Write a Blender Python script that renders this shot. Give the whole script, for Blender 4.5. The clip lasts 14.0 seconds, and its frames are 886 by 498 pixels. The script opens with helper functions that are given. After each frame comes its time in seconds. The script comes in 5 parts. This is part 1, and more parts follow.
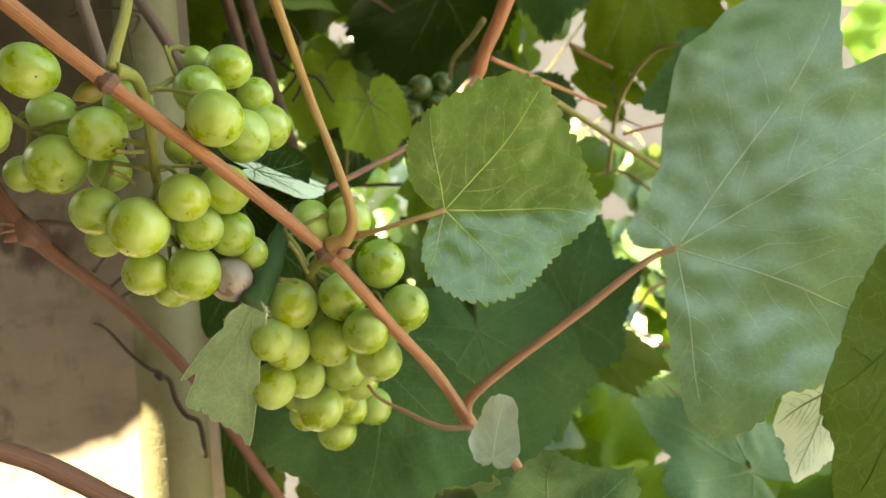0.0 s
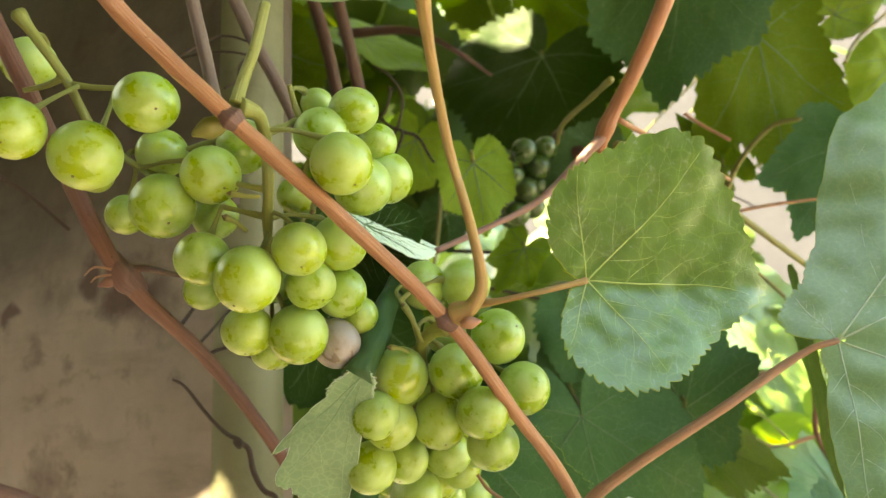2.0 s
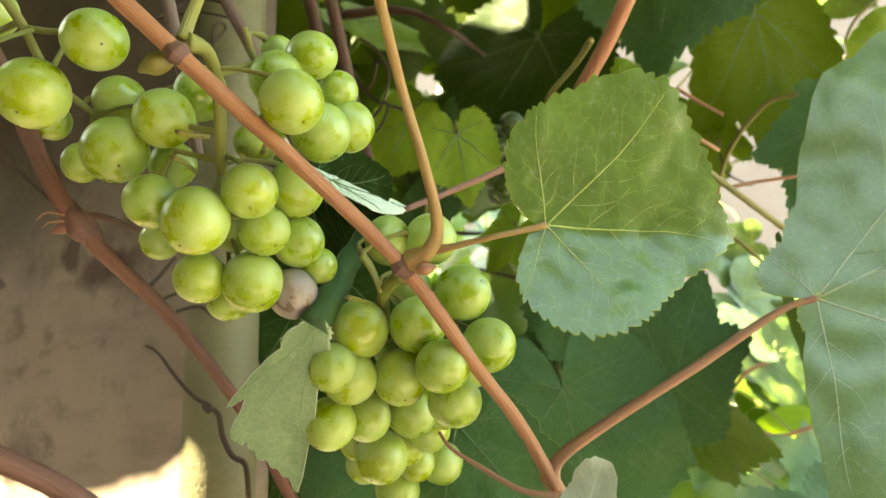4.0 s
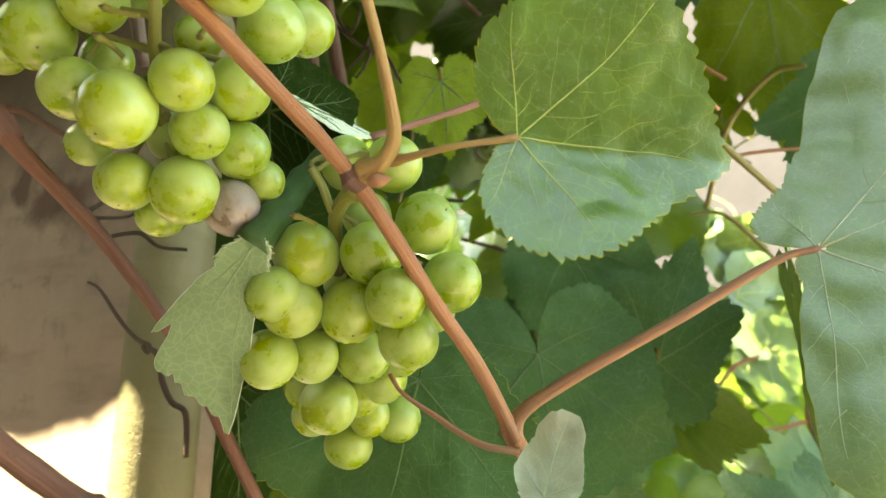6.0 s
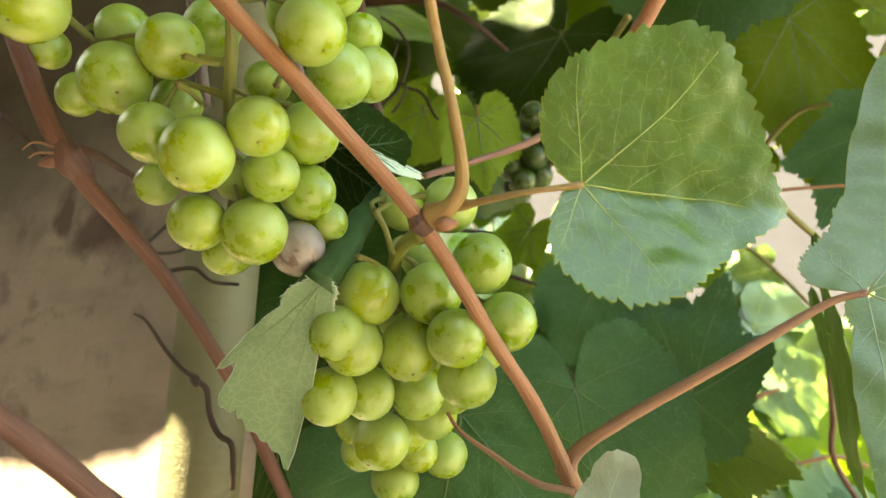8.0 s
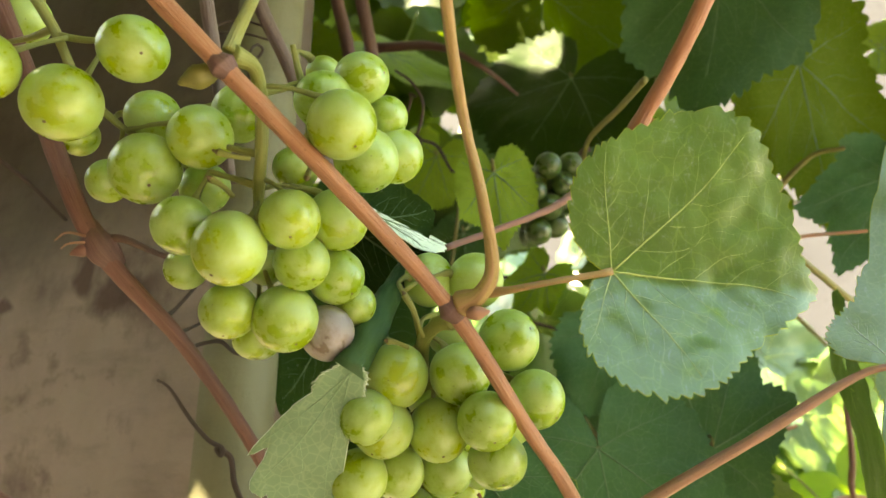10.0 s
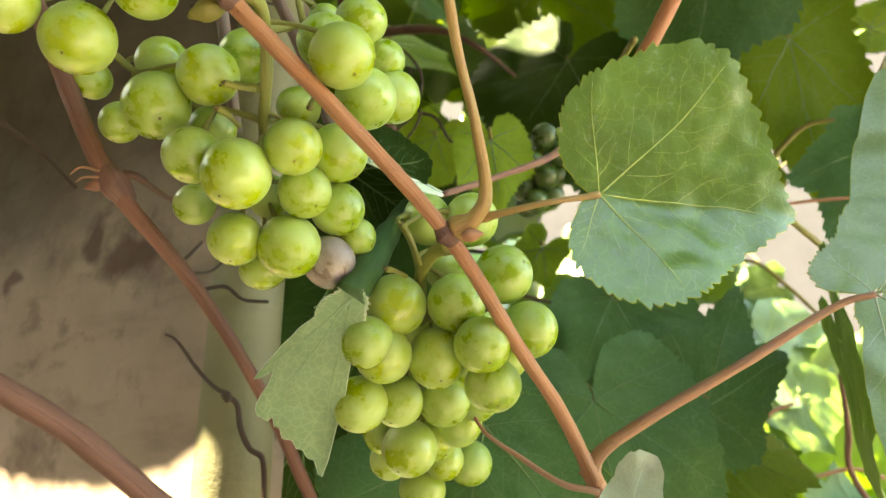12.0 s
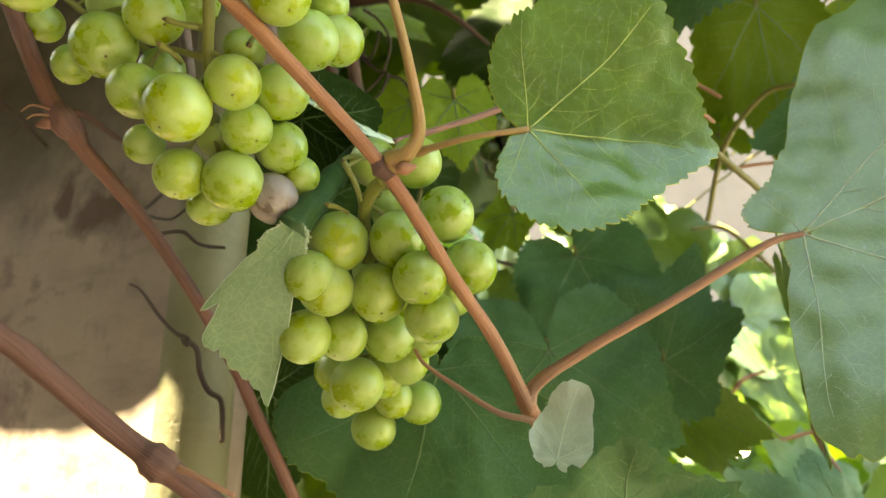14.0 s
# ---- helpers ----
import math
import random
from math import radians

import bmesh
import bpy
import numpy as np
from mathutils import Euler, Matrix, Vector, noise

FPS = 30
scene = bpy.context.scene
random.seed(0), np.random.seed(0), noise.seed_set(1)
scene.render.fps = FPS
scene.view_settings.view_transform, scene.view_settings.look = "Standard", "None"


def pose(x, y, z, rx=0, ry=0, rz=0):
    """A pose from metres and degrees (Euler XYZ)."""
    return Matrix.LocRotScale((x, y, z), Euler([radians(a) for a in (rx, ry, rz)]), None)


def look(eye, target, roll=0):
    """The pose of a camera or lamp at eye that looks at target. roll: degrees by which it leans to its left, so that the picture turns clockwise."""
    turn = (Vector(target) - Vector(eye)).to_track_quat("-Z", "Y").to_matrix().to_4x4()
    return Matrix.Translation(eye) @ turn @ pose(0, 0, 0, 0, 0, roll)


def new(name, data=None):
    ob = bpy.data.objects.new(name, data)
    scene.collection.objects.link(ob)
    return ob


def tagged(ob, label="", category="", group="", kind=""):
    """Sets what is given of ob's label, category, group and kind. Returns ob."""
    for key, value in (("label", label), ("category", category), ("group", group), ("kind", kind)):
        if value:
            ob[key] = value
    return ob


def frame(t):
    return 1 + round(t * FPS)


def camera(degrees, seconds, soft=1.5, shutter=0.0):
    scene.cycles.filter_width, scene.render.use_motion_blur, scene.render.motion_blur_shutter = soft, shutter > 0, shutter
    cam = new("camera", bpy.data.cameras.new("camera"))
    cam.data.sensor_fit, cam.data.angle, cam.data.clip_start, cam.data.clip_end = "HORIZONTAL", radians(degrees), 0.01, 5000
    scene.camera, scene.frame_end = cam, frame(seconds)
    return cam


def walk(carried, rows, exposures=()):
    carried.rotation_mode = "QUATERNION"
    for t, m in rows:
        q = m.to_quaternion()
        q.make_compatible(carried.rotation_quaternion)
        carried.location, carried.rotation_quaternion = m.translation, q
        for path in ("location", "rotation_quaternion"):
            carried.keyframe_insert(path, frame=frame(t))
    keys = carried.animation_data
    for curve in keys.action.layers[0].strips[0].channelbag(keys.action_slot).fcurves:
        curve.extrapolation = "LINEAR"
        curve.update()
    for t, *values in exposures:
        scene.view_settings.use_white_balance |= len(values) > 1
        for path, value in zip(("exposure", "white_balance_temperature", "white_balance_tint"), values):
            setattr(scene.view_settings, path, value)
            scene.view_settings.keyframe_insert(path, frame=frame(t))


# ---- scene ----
# camera and walk
EXPO, KELVIN, TINT = 4.32, 11200, -2
cam = camera(61.6, 14.0)
cam.data.dof.use_dof, cam.data.dof.focus_distance, cam.data.dof.aperture_fstop = True, 0.235, 16.0
METRES, EYE, TILT, LEAN, TURN = 0.30, 1.6, 8.0, 7.0, 0.0
ROWS = [
    (0.0, 0.0, 0.0, 0.0, 0.0, 0.0, -0.0),
    (0.5, -0.0564, 0.1031, 0.0583, 0.96, 3.22, -2.61),
    (1.0, -0.1241, 0.1026, 0.0914, 2.65, 4.48, -3.22),
    (1.5, -0.1079, 0.1127, 0.0687, 3.52, 5.2, -3.41),
    (2.0, -0.0922, 0.1008, -0.0026, 3.84, 5.34, -3.59),
    (2.5, -0.0464, 0.1113, -0.0338, 4.81, 5.36, -3.12),
    (5.0, -0.0065, 0.183, -0.1137, 4.91, 5.91, -5.22),
    (5.5, 0.0475, 0.2246, -0.1522, 4.75, 5.64, -6.09),
    (6.0, 0.0084, 0.2345, -0.1244, 4.62, 5.78, -6.89),
    (6.5, -0.0089, 0.2249, -0.1183, 4.53, 6.15, -7.52),
    (7.0, -0.0336, 0.2098, -0.1167, 4.54, 6.74, -7.69),
    (9.5, -0.0611, 0.2119, -0.1103, 5.13, 8.47, -6.85),
    (10.0, -0.0799, 0.1951, -0.0564, 5.16, 8.94, -6.72),
    (10.5, -0.0834, 0.1923, -0.066, 5.26, 9.52, -6.72),
    (11.0, -0.0778, 0.1851, -0.0708, 5.36, 9.78, -6.63),
    (11.5, -0.0669, 0.1799, -0.1112, 5.4, 9.82, -6.62),
    (12.0, -0.0617, 0.1743, -0.141, 5.43, 9.69, -6.38),
    (12.5, -0.0652, 0.1736, -0.1405, 5.5, 9.46, -6.25),
    (13.0, -0.0595, 0.1744, -0.145, 5.56, 9.27, -6.1),
    (13.5, -0.0462, 0.1583, -0.1527, 5.48, 8.84, -6.35),
    (14.0, 0.0098, 0.1619, -0.1931, 5.3, 8.79, -6.47),
]
walk(cam, [(t, pose(0, 0, EYE, TILT, LEAN, TURN) @ pose(METRES * x, METRES * y, METRES * z, 90 + pitch, roll, yaw)) for t, x, y, z, yaw, pitch, roll in ROWS],
     exposures=[(t, EXPO + e, KELVIN, TINT) for t, e in ((0.0, -0.05), (1.0, 0.15), (7.0, 0.13), (9.5, 0.02), (11.0, 0.26), (12.0, 0.22), (12.5, 0.03), (14.0, -0.05))])

# world, sun
SUN_ELEV, SUN_AZ = 55.0, 262.0
world = bpy.data.worlds.new("sky")
scene.world = world
world.use_nodes = True
wn = world.node_tree.nodes
sky = wn.new("ShaderNodeTexSky")
sky.sky_type = "NISHITA"
sky.sun_disc = False
sky.sun_elevation = radians(SUN_ELEV)
sky.sun_rotation = radians(SUN_AZ)
wn["Background"].inputs["Strength"].default_value = 0.085
world.node_tree.links.new(sky.outputs[0], wn["Background"].inputs["Color"])
sun = new("sun", bpy.data.lights.new("sun", "SUN"))
sun.data.energy, sun.data.angle, sun.data.color = 4.4, radians(0.6), (1.0, 0.95, 0.86)
SUN_DIR = Vector((math.sin(radians(SUN_AZ)) * math.cos(radians(SUN_ELEV)), math.cos(radians(SUN_AZ)) * math.cos(radians(SUN_ELEV)), math.sin(radians(SUN_ELEV))))
sun.matrix_world = look(SUN_DIR * 20, (0, 0, 0))


# ---- materials ----
class Graph:
    def __init__(self, name):
        self.mat = bpy.data.materials.new(name)
        self.mat.use_nodes = True
        self.t = self.mat.node_tree
        self.bsdf = self.t.nodes["Principled BSDF"]
        self.out = self.t.nodes["Material Output"]

    def node(self, kind, **kw):
        n = self.t.nodes.new("ShaderNode" + kind)
        for k, v in kw.items():
            if k in n.inputs:
                self.put(v, n.inputs[k])
            else:
                setattr(n, k, v)
        return n

    def put(self, v, socket):
        if isinstance(v, bpy.types.NodeSocket):
            self.t.links.new(v, socket)
        elif isinstance(v, bpy.types.Node):
            self.t.links.new(v.outputs[0], socket)
        else:
            socket.default_value = v

    def coords(self, which="Object"):
        return self.node("TexCoord").outputs[which]

    def noise(self, vec, scale, detail=4.0, rough=0.55, w=None):
        n = self.node("TexNoise", Scale=scale, Detail=detail, Roughness=rough)
        self.put(vec, n.inputs["Vector"])
        return n.outputs["Fac"]

    def scaled(self, vec, s):
        n = self.node("Mapping")
        self.put(vec, n.inputs["Vector"])
        n.inputs["Scale"].default_value = s
        return n.outputs[0]

    def ramp(self, fac, *stops):
        n = self.node("ValToRGB")
        e = n.color_ramp.elements
        while len(e) < len(stops):
            e.new(0.5)
        for el, (p, c) in zip(e, stops):
            el.position = p
            el.color = (*c, 1) if isinstance(c, tuple) else (c, c, c, 1)
        self.put(fac, n.inputs[0])
        return n.outputs[0]

    def mix(self, fac, a, b, blend="MIX"):
        n = self.node("Mix", data_type="RGBA", blend_type=blend)
        for v, s in ((fac, n.inputs[0]), (a, n.inputs[6]), (b, n.inputs[7])):
            self.put((*v, 1) if isinstance(v, tuple) and len(v) == 3 else v, s)
        return n.outputs[2]

    def math(self, op, a, b=0.0):
        n = self.node("Math", operation=op)
        self.put(a, n.inputs[0])
        self.put(b, n.inputs[1])
        return n.outputs[0]

    def bump(self, height, strength, dist, normal=None):
        n = self.node("Bump", Strength=strength, Distance=dist)
        self.put(height, n.inputs["Height"])
        if normal is not None:
            self.put(normal, n.inputs["Normal"])
        return n.outputs[0]

    def finish(self, color=None, rough=None, normal=None, **kw):
        for k, v in (("Base Color", color), ("Roughness", rough), ("Normal", normal)):
            if v is not None:
                self.put((*v, 1) if isinstance(v, tuple) and len(v) == 3 else v, self.bsdf.inputs[k])
        for k, v in kw.items():
            self.put(v, self.bsdf.inputs[k.replace("_", " ")])
        return self.mat


def shifted(g, amount=7.0):
    """UV metres shifted by the object's own random number."""
    r = g.node("ObjectInfo").outputs["Random"]
    add = g.node("VectorMath", operation="ADD")
    g.put(g.coords("UV"), add.inputs[0])
    g.put(g.math("MULTIPLY", r, amount), add.inputs[1])
    return add.outputs[0]


def leaf_material(name, deep, light, through_col, through_w, rough, island=False, bloom=0.25, spec=0.75, net_w=0.42, wax=0.0, hairs=0.0):
    g = Graph(name)
    uv = shifted(g)
    if island:
        rnd = g.node("NewGeometry").outputs["Random Per Island"]
    else:
        rnd = g.node("ObjectInfo").outputs["Random"]
    blot = g.noise(uv, 38.0, 5.0, 0.6)
    fine = g.noise(uv, 600.0, 3.0, 0.6)
    vor = g.node("TexVoronoi", feature="DISTANCE_TO_EDGE", Scale=330.0)
    g.put(uv, vor.inputs["Vector"])
    net = g.ramp(vor.outputs["Distance"], (0.0, 1.0), (0.09, 0.0))
    bent = g.node("VectorMath", operation="ADD")
    g.put(uv, bent.inputs[0])
    g.put(g.node("VectorMath", operation="SCALE", Vector=g.node("TexNoise", Vector=uv, Scale=90.0).outputs["Color"], Scale=0.006), bent.inputs[1])
    warped = bent.outputs[0]
    vor2 = g.node("TexVoronoi", feature="DISTANCE_TO_EDGE", Scale=150.0)
    g.put(warped, vor2.inputs["Vector"])
    net2 = g.ramp(vor2.outputs["Distance"], (0.0, 1.0), (0.028, 0.0))
    col = g.mix(g.ramp(blot, (0.3, 0.0), (0.7, 1.0)), deep, light)
    shade = g.node("HueSaturation")
    g.put(col, shade.inputs["Color"])
    g.put(g.math("ADD", g.math("MULTIPLY", rnd, 0.5), 0.75), shade.inputs["Value"])
    col = shade.outputs[0]
    veined = (min(1.0, light[0] * 1.9 + 0.03), min(1.0, light[1] * 1.5 + 0.03), light[2] * 1.5 + 0.01)
    col = g.mix(g.math("MULTIPLY", net, 0.16), col, veined)
    col = g.mix(g.math("MULTIPLY", net2, net_w), col, veined)
    dust = g.ramp(g.noise(uv, 420.0, 6.0, 0.75), (0.56, 0.0), (0.72, 1.0))
    patch = g.ramp(g.noise(uv, 24.0, 3.0, 0.5), (0.42, 0.0), (0.62, 1.0))
    col = g.mix(g.math("MULTIPLY", g.math("MULTIPLY", dust, patch), bloom), col, (0.42, 0.5, 0.42))
    if hairs:
        hair = g.ramp(g.noise(g.scaled(warped, (1500.0, 230.0, 1.0)), 1.0, 3.0, 0.6), (0.60, 0.0), (0.70, 1.0))
        col = g.mix(g.math("MULTIPLY", hair, hairs), col, (0.55, 0.62, 0.50))
    speck = g.ramp(g.noise(uv, 900.0, 2.0, 0.5), (0.72, 0.0), (0.76, 1.0))
    col = g.mix(g.math("MULTIPLY", speck, 0.35), col, (0.5, 0.5, 0.4))
    h = g.math("ADD", g.math("MULTIPLY", net, -0.15), g.math("ADD", g.math("MULTIPLY", net2, -0.16), g.math("MULTIPLY", fine, 0.45)))
    nrm = g.bump(h, 0.35, 0.0004, g.bump(g.noise(uv, 55.0, 3.0, 0.5), 0.2, 0.0022))
    rr = g.math("ADD", g.math("MULTIPLY", g.noise(uv, 60.0), 0.22), rough - 0.1)
    g.finish(col, rr, nrm)
    g.bsdf.inputs["Specular IOR Level"].default_value = spec
    g.bsdf.inputs["Coat Weight"].default_value = wax
    g.bsdf.inputs["Coat Roughness"].default_value = 0.3
    tr = g.node("BsdfTranslucent")
    tcol = g.mix(g.math("MULTIPLY", net2, min(0.35, net_w * 0.8)), g.mix(blot, through_col, tuple(c * 0.6 for c in through_col)), (0.35, 0.45, 0.08))
    g.put(tcol, tr.inputs["Color"])
    g.put(nrm, tr.inputs["Normal"])
    mixs = g.node("MixShader")
    g.put(through_w, mixs.inputs[0])
    g.put(g.bsdf, mixs.inputs[1])
    g.put(tr, mixs.inputs[2])
    g.put(mixs, g.out.inputs["Surface"])
    return g.mat


THROUGH = (0.30, 0.46, 0.02)
LEAF_TOP = leaf_material("leaf_upper", (0.095, 0.180, 0.018), (0.155, 0.275, 0.034), THROUGH, 0.34, 0.42)
LEAF_MAIN = leaf_material("leaf_upper_hairy", (0.058, 0.150, 0.008), (0.098, 0.228, 0.016), THROUGH, 0.34, 0.34, bloom=0.85, spec=1.0, net_w=0.60, wax=1.0, hairs=0.22)
LEAF_BLUE = leaf_material("leaf_upper_bluish", (0.135, 0.250, 0.092), (0.190, 0.320, 0.132), THROUGH, 0.18, 0.38, bloom=0.6, spec=0.7, net_w=0.22, wax=0.7)
LEAF_CRINKLED = leaf_material("leaf_upper_crinkled", (0.030, 0.098, 0.030), (0.050, 0.132, 0.044), THROUGH, 0.06, 0.48, bloom=0.2, spec=0.35)
# the dark and deep uppers have shade behind the grapes put into their green
LEAF_SHADE_DARK = leaf_material("leaf_upper_shade_dark", (0.012, 0.036, 0.007), (0.022, 0.056, 0.011), THROUGH, 0.14, 0.55, bloom=0.1, spec=0.12)
LEAF_DEEP = leaf_material("leaf_upper_deep", (0.042, 0.120, 0.043), (0.068, 0.166, 0.066), THROUGH, 0.14, 0.48, bloom=0.25, spec=0.35)
LEAF_UNDER = leaf_material("leaf_underside", (0.235, 0.375, 0.215), (0.31, 0.455, 0.285), THROUGH, 0.12, 0.75, bloom=0.5, spec=0.2, net_w=0.03)
LEAF_UNDER_OLIVE = leaf_material("leaf_underside_olive", (0.08, 0.14, 0.018), (0.125, 0.20, 0.030), (0.26, 0.38, 0.01), 0.45, 0.7, spec=0.2)
LEAF_OLIVE = leaf_material("leaf_backlit_olive", (0.062, 0.112, 0.008), (0.096, 0.155, 0.014), (0.24, 0.36, 0.004), 0.45, 0.7, bloom=0.1, spec=0.15)
# shade put into its green, between the deep and the dark upper
LEAF_MID = leaf_material("leaf_upper_middling", (0.026, 0.072, 0.024), (0.044, 0.104, 0.036), THROUGH, 0.14, 0.5, bloom=0.2, spec=0.25)
LEAF_YOUNG = leaf_material("leaf_young_light", (0.17, 0.29, 0.025), (0.25, 0.38, 0.045), (0.36, 0.52, 0.02), 0.42, 0.5, bloom=0.15, spec=0.4)
LEAF_FELT = leaf_material("leaf_felted", (0.64, 0.74, 0.60), (0.76, 0.84, 0.72), (0.5, 0.6, 0.4), 0.08, 0.9, bloom=0.8, spec=0.1, net_w=0.05)
LEAF_YELLOW = leaf_material("leaf_young_yellow", (0.12, 0.23, 0.04), (0.19, 0.31, 0.07), (0.24, 0.37, 0.08), 0.38, 0.5)
# darker copy of the leaf mass, deep shade put into its colour
LEAF_SHADED = leaf_material("leaf_mass_shaded", (0.014, 0.044, 0.009), (0.028, 0.075, 0.016), THROUGH, 0.22, 0.5, island=True, spec=0.6)
# paler copy of the leaf mass, sunlight put into its colour
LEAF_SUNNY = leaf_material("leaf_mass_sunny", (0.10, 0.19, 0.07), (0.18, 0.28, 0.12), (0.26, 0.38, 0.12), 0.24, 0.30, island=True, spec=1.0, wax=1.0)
LEAF_SCATTER = leaf_material("leaf_mass", (0.045, 0.13, 0.025), (0.11, 0.25, 0.045), THROUGH, 0.36, 0.42, island=True)


def plain(name, a, b, scale, rough, bump=0.3, dist=0.0005, coords="Object", stretch=(1, 1, 1), **kw):
    g = Graph(name)
    v = g.scaled(g.coords(coords), stretch)
    n1, n2 = g.noise(v, scale), g.noise(v, scale * 7.3, 5.0, 0.65)
    col = g.mix(g.ramp(g.math("ADD", g.math("MULTIPLY", n1, 0.6), g.math("MULTIPLY", n2, 0.4)), (0.35, 0.0), (0.65, 1.0)), a, b)
    return g.finish(col, g.math("ADD", g.math("MULTIPLY", n2, 0.25), rough - 0.12), g.bump(n2, bump, dist), **kw)


VEIN = plain("vein", (0.38, 0.50, 0.13), (0.48, 0.57, 0.20), 300, 0.5)
VEIN_PALE = plain("vein_pale", (0.40, 0.50, 0.32), (0.52, 0.60, 0.42), 300, 0.6)
MARGIN = plain("leaf_margin", (0.34, 0.40, 0.02), (0.44, 0.50, 0.04), 300, 0.5)
VEIN_DIM = plain("vein_dim", (0.10, 0.18, 0.06), (0.15, 0.23, 0.10), 300, 0.5)


def bark(name, a, b, c, rough=0.5, streak=1.0):
    """Bark with streaks along the shoot; UV: u round it, v along it in metres."""
    g = Graph(name)
    uv = g.coords("UV")
    s1 = g.noise(g.scaled(uv, (9.0, 14.0, 1.0)), 1.0, 5.0, 0.6)
    s2 = g.noise(g.scaled(uv, (34.0, 60.0, 1.0)), 1.0, 4.0, 0.6)
    spots = g.noise(g.coords("Object"), 900.0, 3.0, 0.6)
    col = g.mix(g.ramp(s1, (0.32, 0.0), (0.68, 1.0)), a, b)
    col = g.mix(g.math("MULTIPLY", g.ramp(s2, (0.5, 0.0), (0.75, 1.0)), 0.55 * streak), col, c)
    col = g.mix(g.math("MULTIPLY", g.ramp(spots, (0.64, 0.0), (0.70, 1.0)), 0.5), col, tuple(0.35 * k for k in a))
    h = g.math("ADD", s2, g.math("MULTIPLY", s1, 0.6))
    return g.finish(col, g.math("ADD", g.math("MULTIPLY", s1, 0.25), rough - 0.12), g.bump(h, 0.75, 0.0008))


BARK_ORANGE = bark("bark_orange", (0.330, 0.135, 0.073), (0.440, 0.205, 0.118), (0.490, 0.280, 0.178))
BARK_BROWN = bark("bark_brown", (0.125, 0.050, 0.038), (0.190, 0.082, 0.063), (0.235, 0.118, 0.092), 0.6)
BARK_RUST = bark("bark_rust", (0.100, 0.045, 0.037), (0.155, 0.074, 0.061), (0.072, 0.035, 0.030), 0.75, 1.4)
BARK_DARK = bark("bark_dark", (0.075, 0.034, 0.026), (0.13, 0.062, 0.05), (0.17, 0.09, 0.07), 0.65)
BARK_PINK = bark("bark_pink", (0.324, 0.144, 0.090), (0.396, 0.198, 0.126), (0.432, 0.276, 0.168), 0.5, 0.5)
BARK_NODE = bark("bark_node", (0.115, 0.055, 0.050), (0.165, 0.082, 0.072), (0.22, 0.13, 0.11), 0.65)
BARK_RED = bark("bark_red", (0.300, 0.098, 0.046), (0.400, 0.150, 0.075), (0.450, 0.215, 0.120))
BARK_GREY = bark("bark_grey", (0.120, 0.078, 0.070), (0.175, 0.118, 0.105), (0.22, 0.16, 0.14), 0.65)
BARK_MAUVE = bark("bark_mauve", (0.250, 0.118, 0.105), (0.330, 0.165, 0.140), (0.36, 0.22, 0.17), 0.5, 0.6)
STEM_GREEN = bark("stem_green", (0.192, 0.207, 0.044), (0.266, 0.266, 0.081), (0.311, 0.222, 0.096), 0.5, 0.6)
STEM_ROSE = bark("stem_rose", (0.355, 0.266, 0.080), (0.373, 0.196, 0.107), (0.462, 0.196, 0.133), 0.45, 1.2)
STEM_OLIVE = bark("stem_olive", (0.15, 0.14, 0.035), (0.23, 0.20, 0.06), (0.28, 0.17, 0.07), 0.5, 0.6)
TENDRIL_DARK = bark("tendril_dark", (0.035, 0.020, 0.016), (0.07, 0.04, 0.03), (0.10, 0.06, 0.045), 0.7)


def berry_material(name, bloom, skin, yellow, veil):
    g = Graph(name)
    obj = g.coords("Object")
    r = g.node("ObjectInfo").outputs["Random"]
    add = g.node("VectorMath", operation="ADD")
    g.put(obj, add.inputs[0])
    g.put(g.math("MULTIPLY", r, 40.0), add.inputs[1])
    v = add.outputs[0]
    n1 = g.noise(v, 1.25, 3.0, 0.6)
    streak = g.noise(g.scaled(v, (2.6, 2.6, 1.0)), 1.0, 2.5, 0.55)
    end = g.math("MULTIPLY", g.node("SeparateXYZ", Vector=obj).outputs["Z"], 0.075)
    rub = g.ramp(g.math("ADD", end, g.math("ADD", g.math("MULTIPLY", n1, 0.68), g.math("MULTIPLY", streak, 0.32))), (0.36, 0.0), (0.53, 1.0))
    tone = g.mix(g.ramp(r, (0.1, 0.0), (0.95, 1.0)), skin, yellow)
    col = g.mix(g.math("MULTIPLY", rub, veil), tone, bloom)
    fine = g.noise(v, 26.0, 4.0, 0.7)
    col = g.mix(g.math("MULTIPLY", g.ramp(fine, (0.50, 0.0), (0.7, 1.0)), 0.22), col, tuple(min(1, c * 1.25) for c in bloom))
    dots = g.node("TexVoronoi", Scale=4.2)
    g.put(v, dots.inputs["Vector"])
    pick = g.ramp(g.node("SeparateColor", Color=dots.outputs["Color"]).outputs[0], (0.80, 0.0), (0.82, 1.0))
    dot = g.math("MULTIPLY", g.ramp(dots.outputs["Distance"], (0.06, 1.0), (0.11, 0.0)), pick)
    col = g.mix(g.math("MULTIPLY", dot, 0.75), col, (0.10, 0.09, 0.02))
    rough = g.math("ADD", g.math("MULTIPLY", rub, 0.14), g.math("ADD", g.math("MULTIPLY", fine, 0.10), 0.20))
    nrm = g.bump(g.math("ADD", fine, g.math("MULTIPLY", rub, 0.8)), 0.10, 0.0003)
    g.finish(col, rough, nrm)
    b = g.bsdf.inputs
    b["Subsurface Weight"].default_value = 0.45
    b["Subsurface Radius"].default_value = (0.9, 1.0, 0.22)
    b["Subsurface Scale"].default_value = 0.0045
    b["Specular IOR Level"].default_value = 0.8
    return g.mat


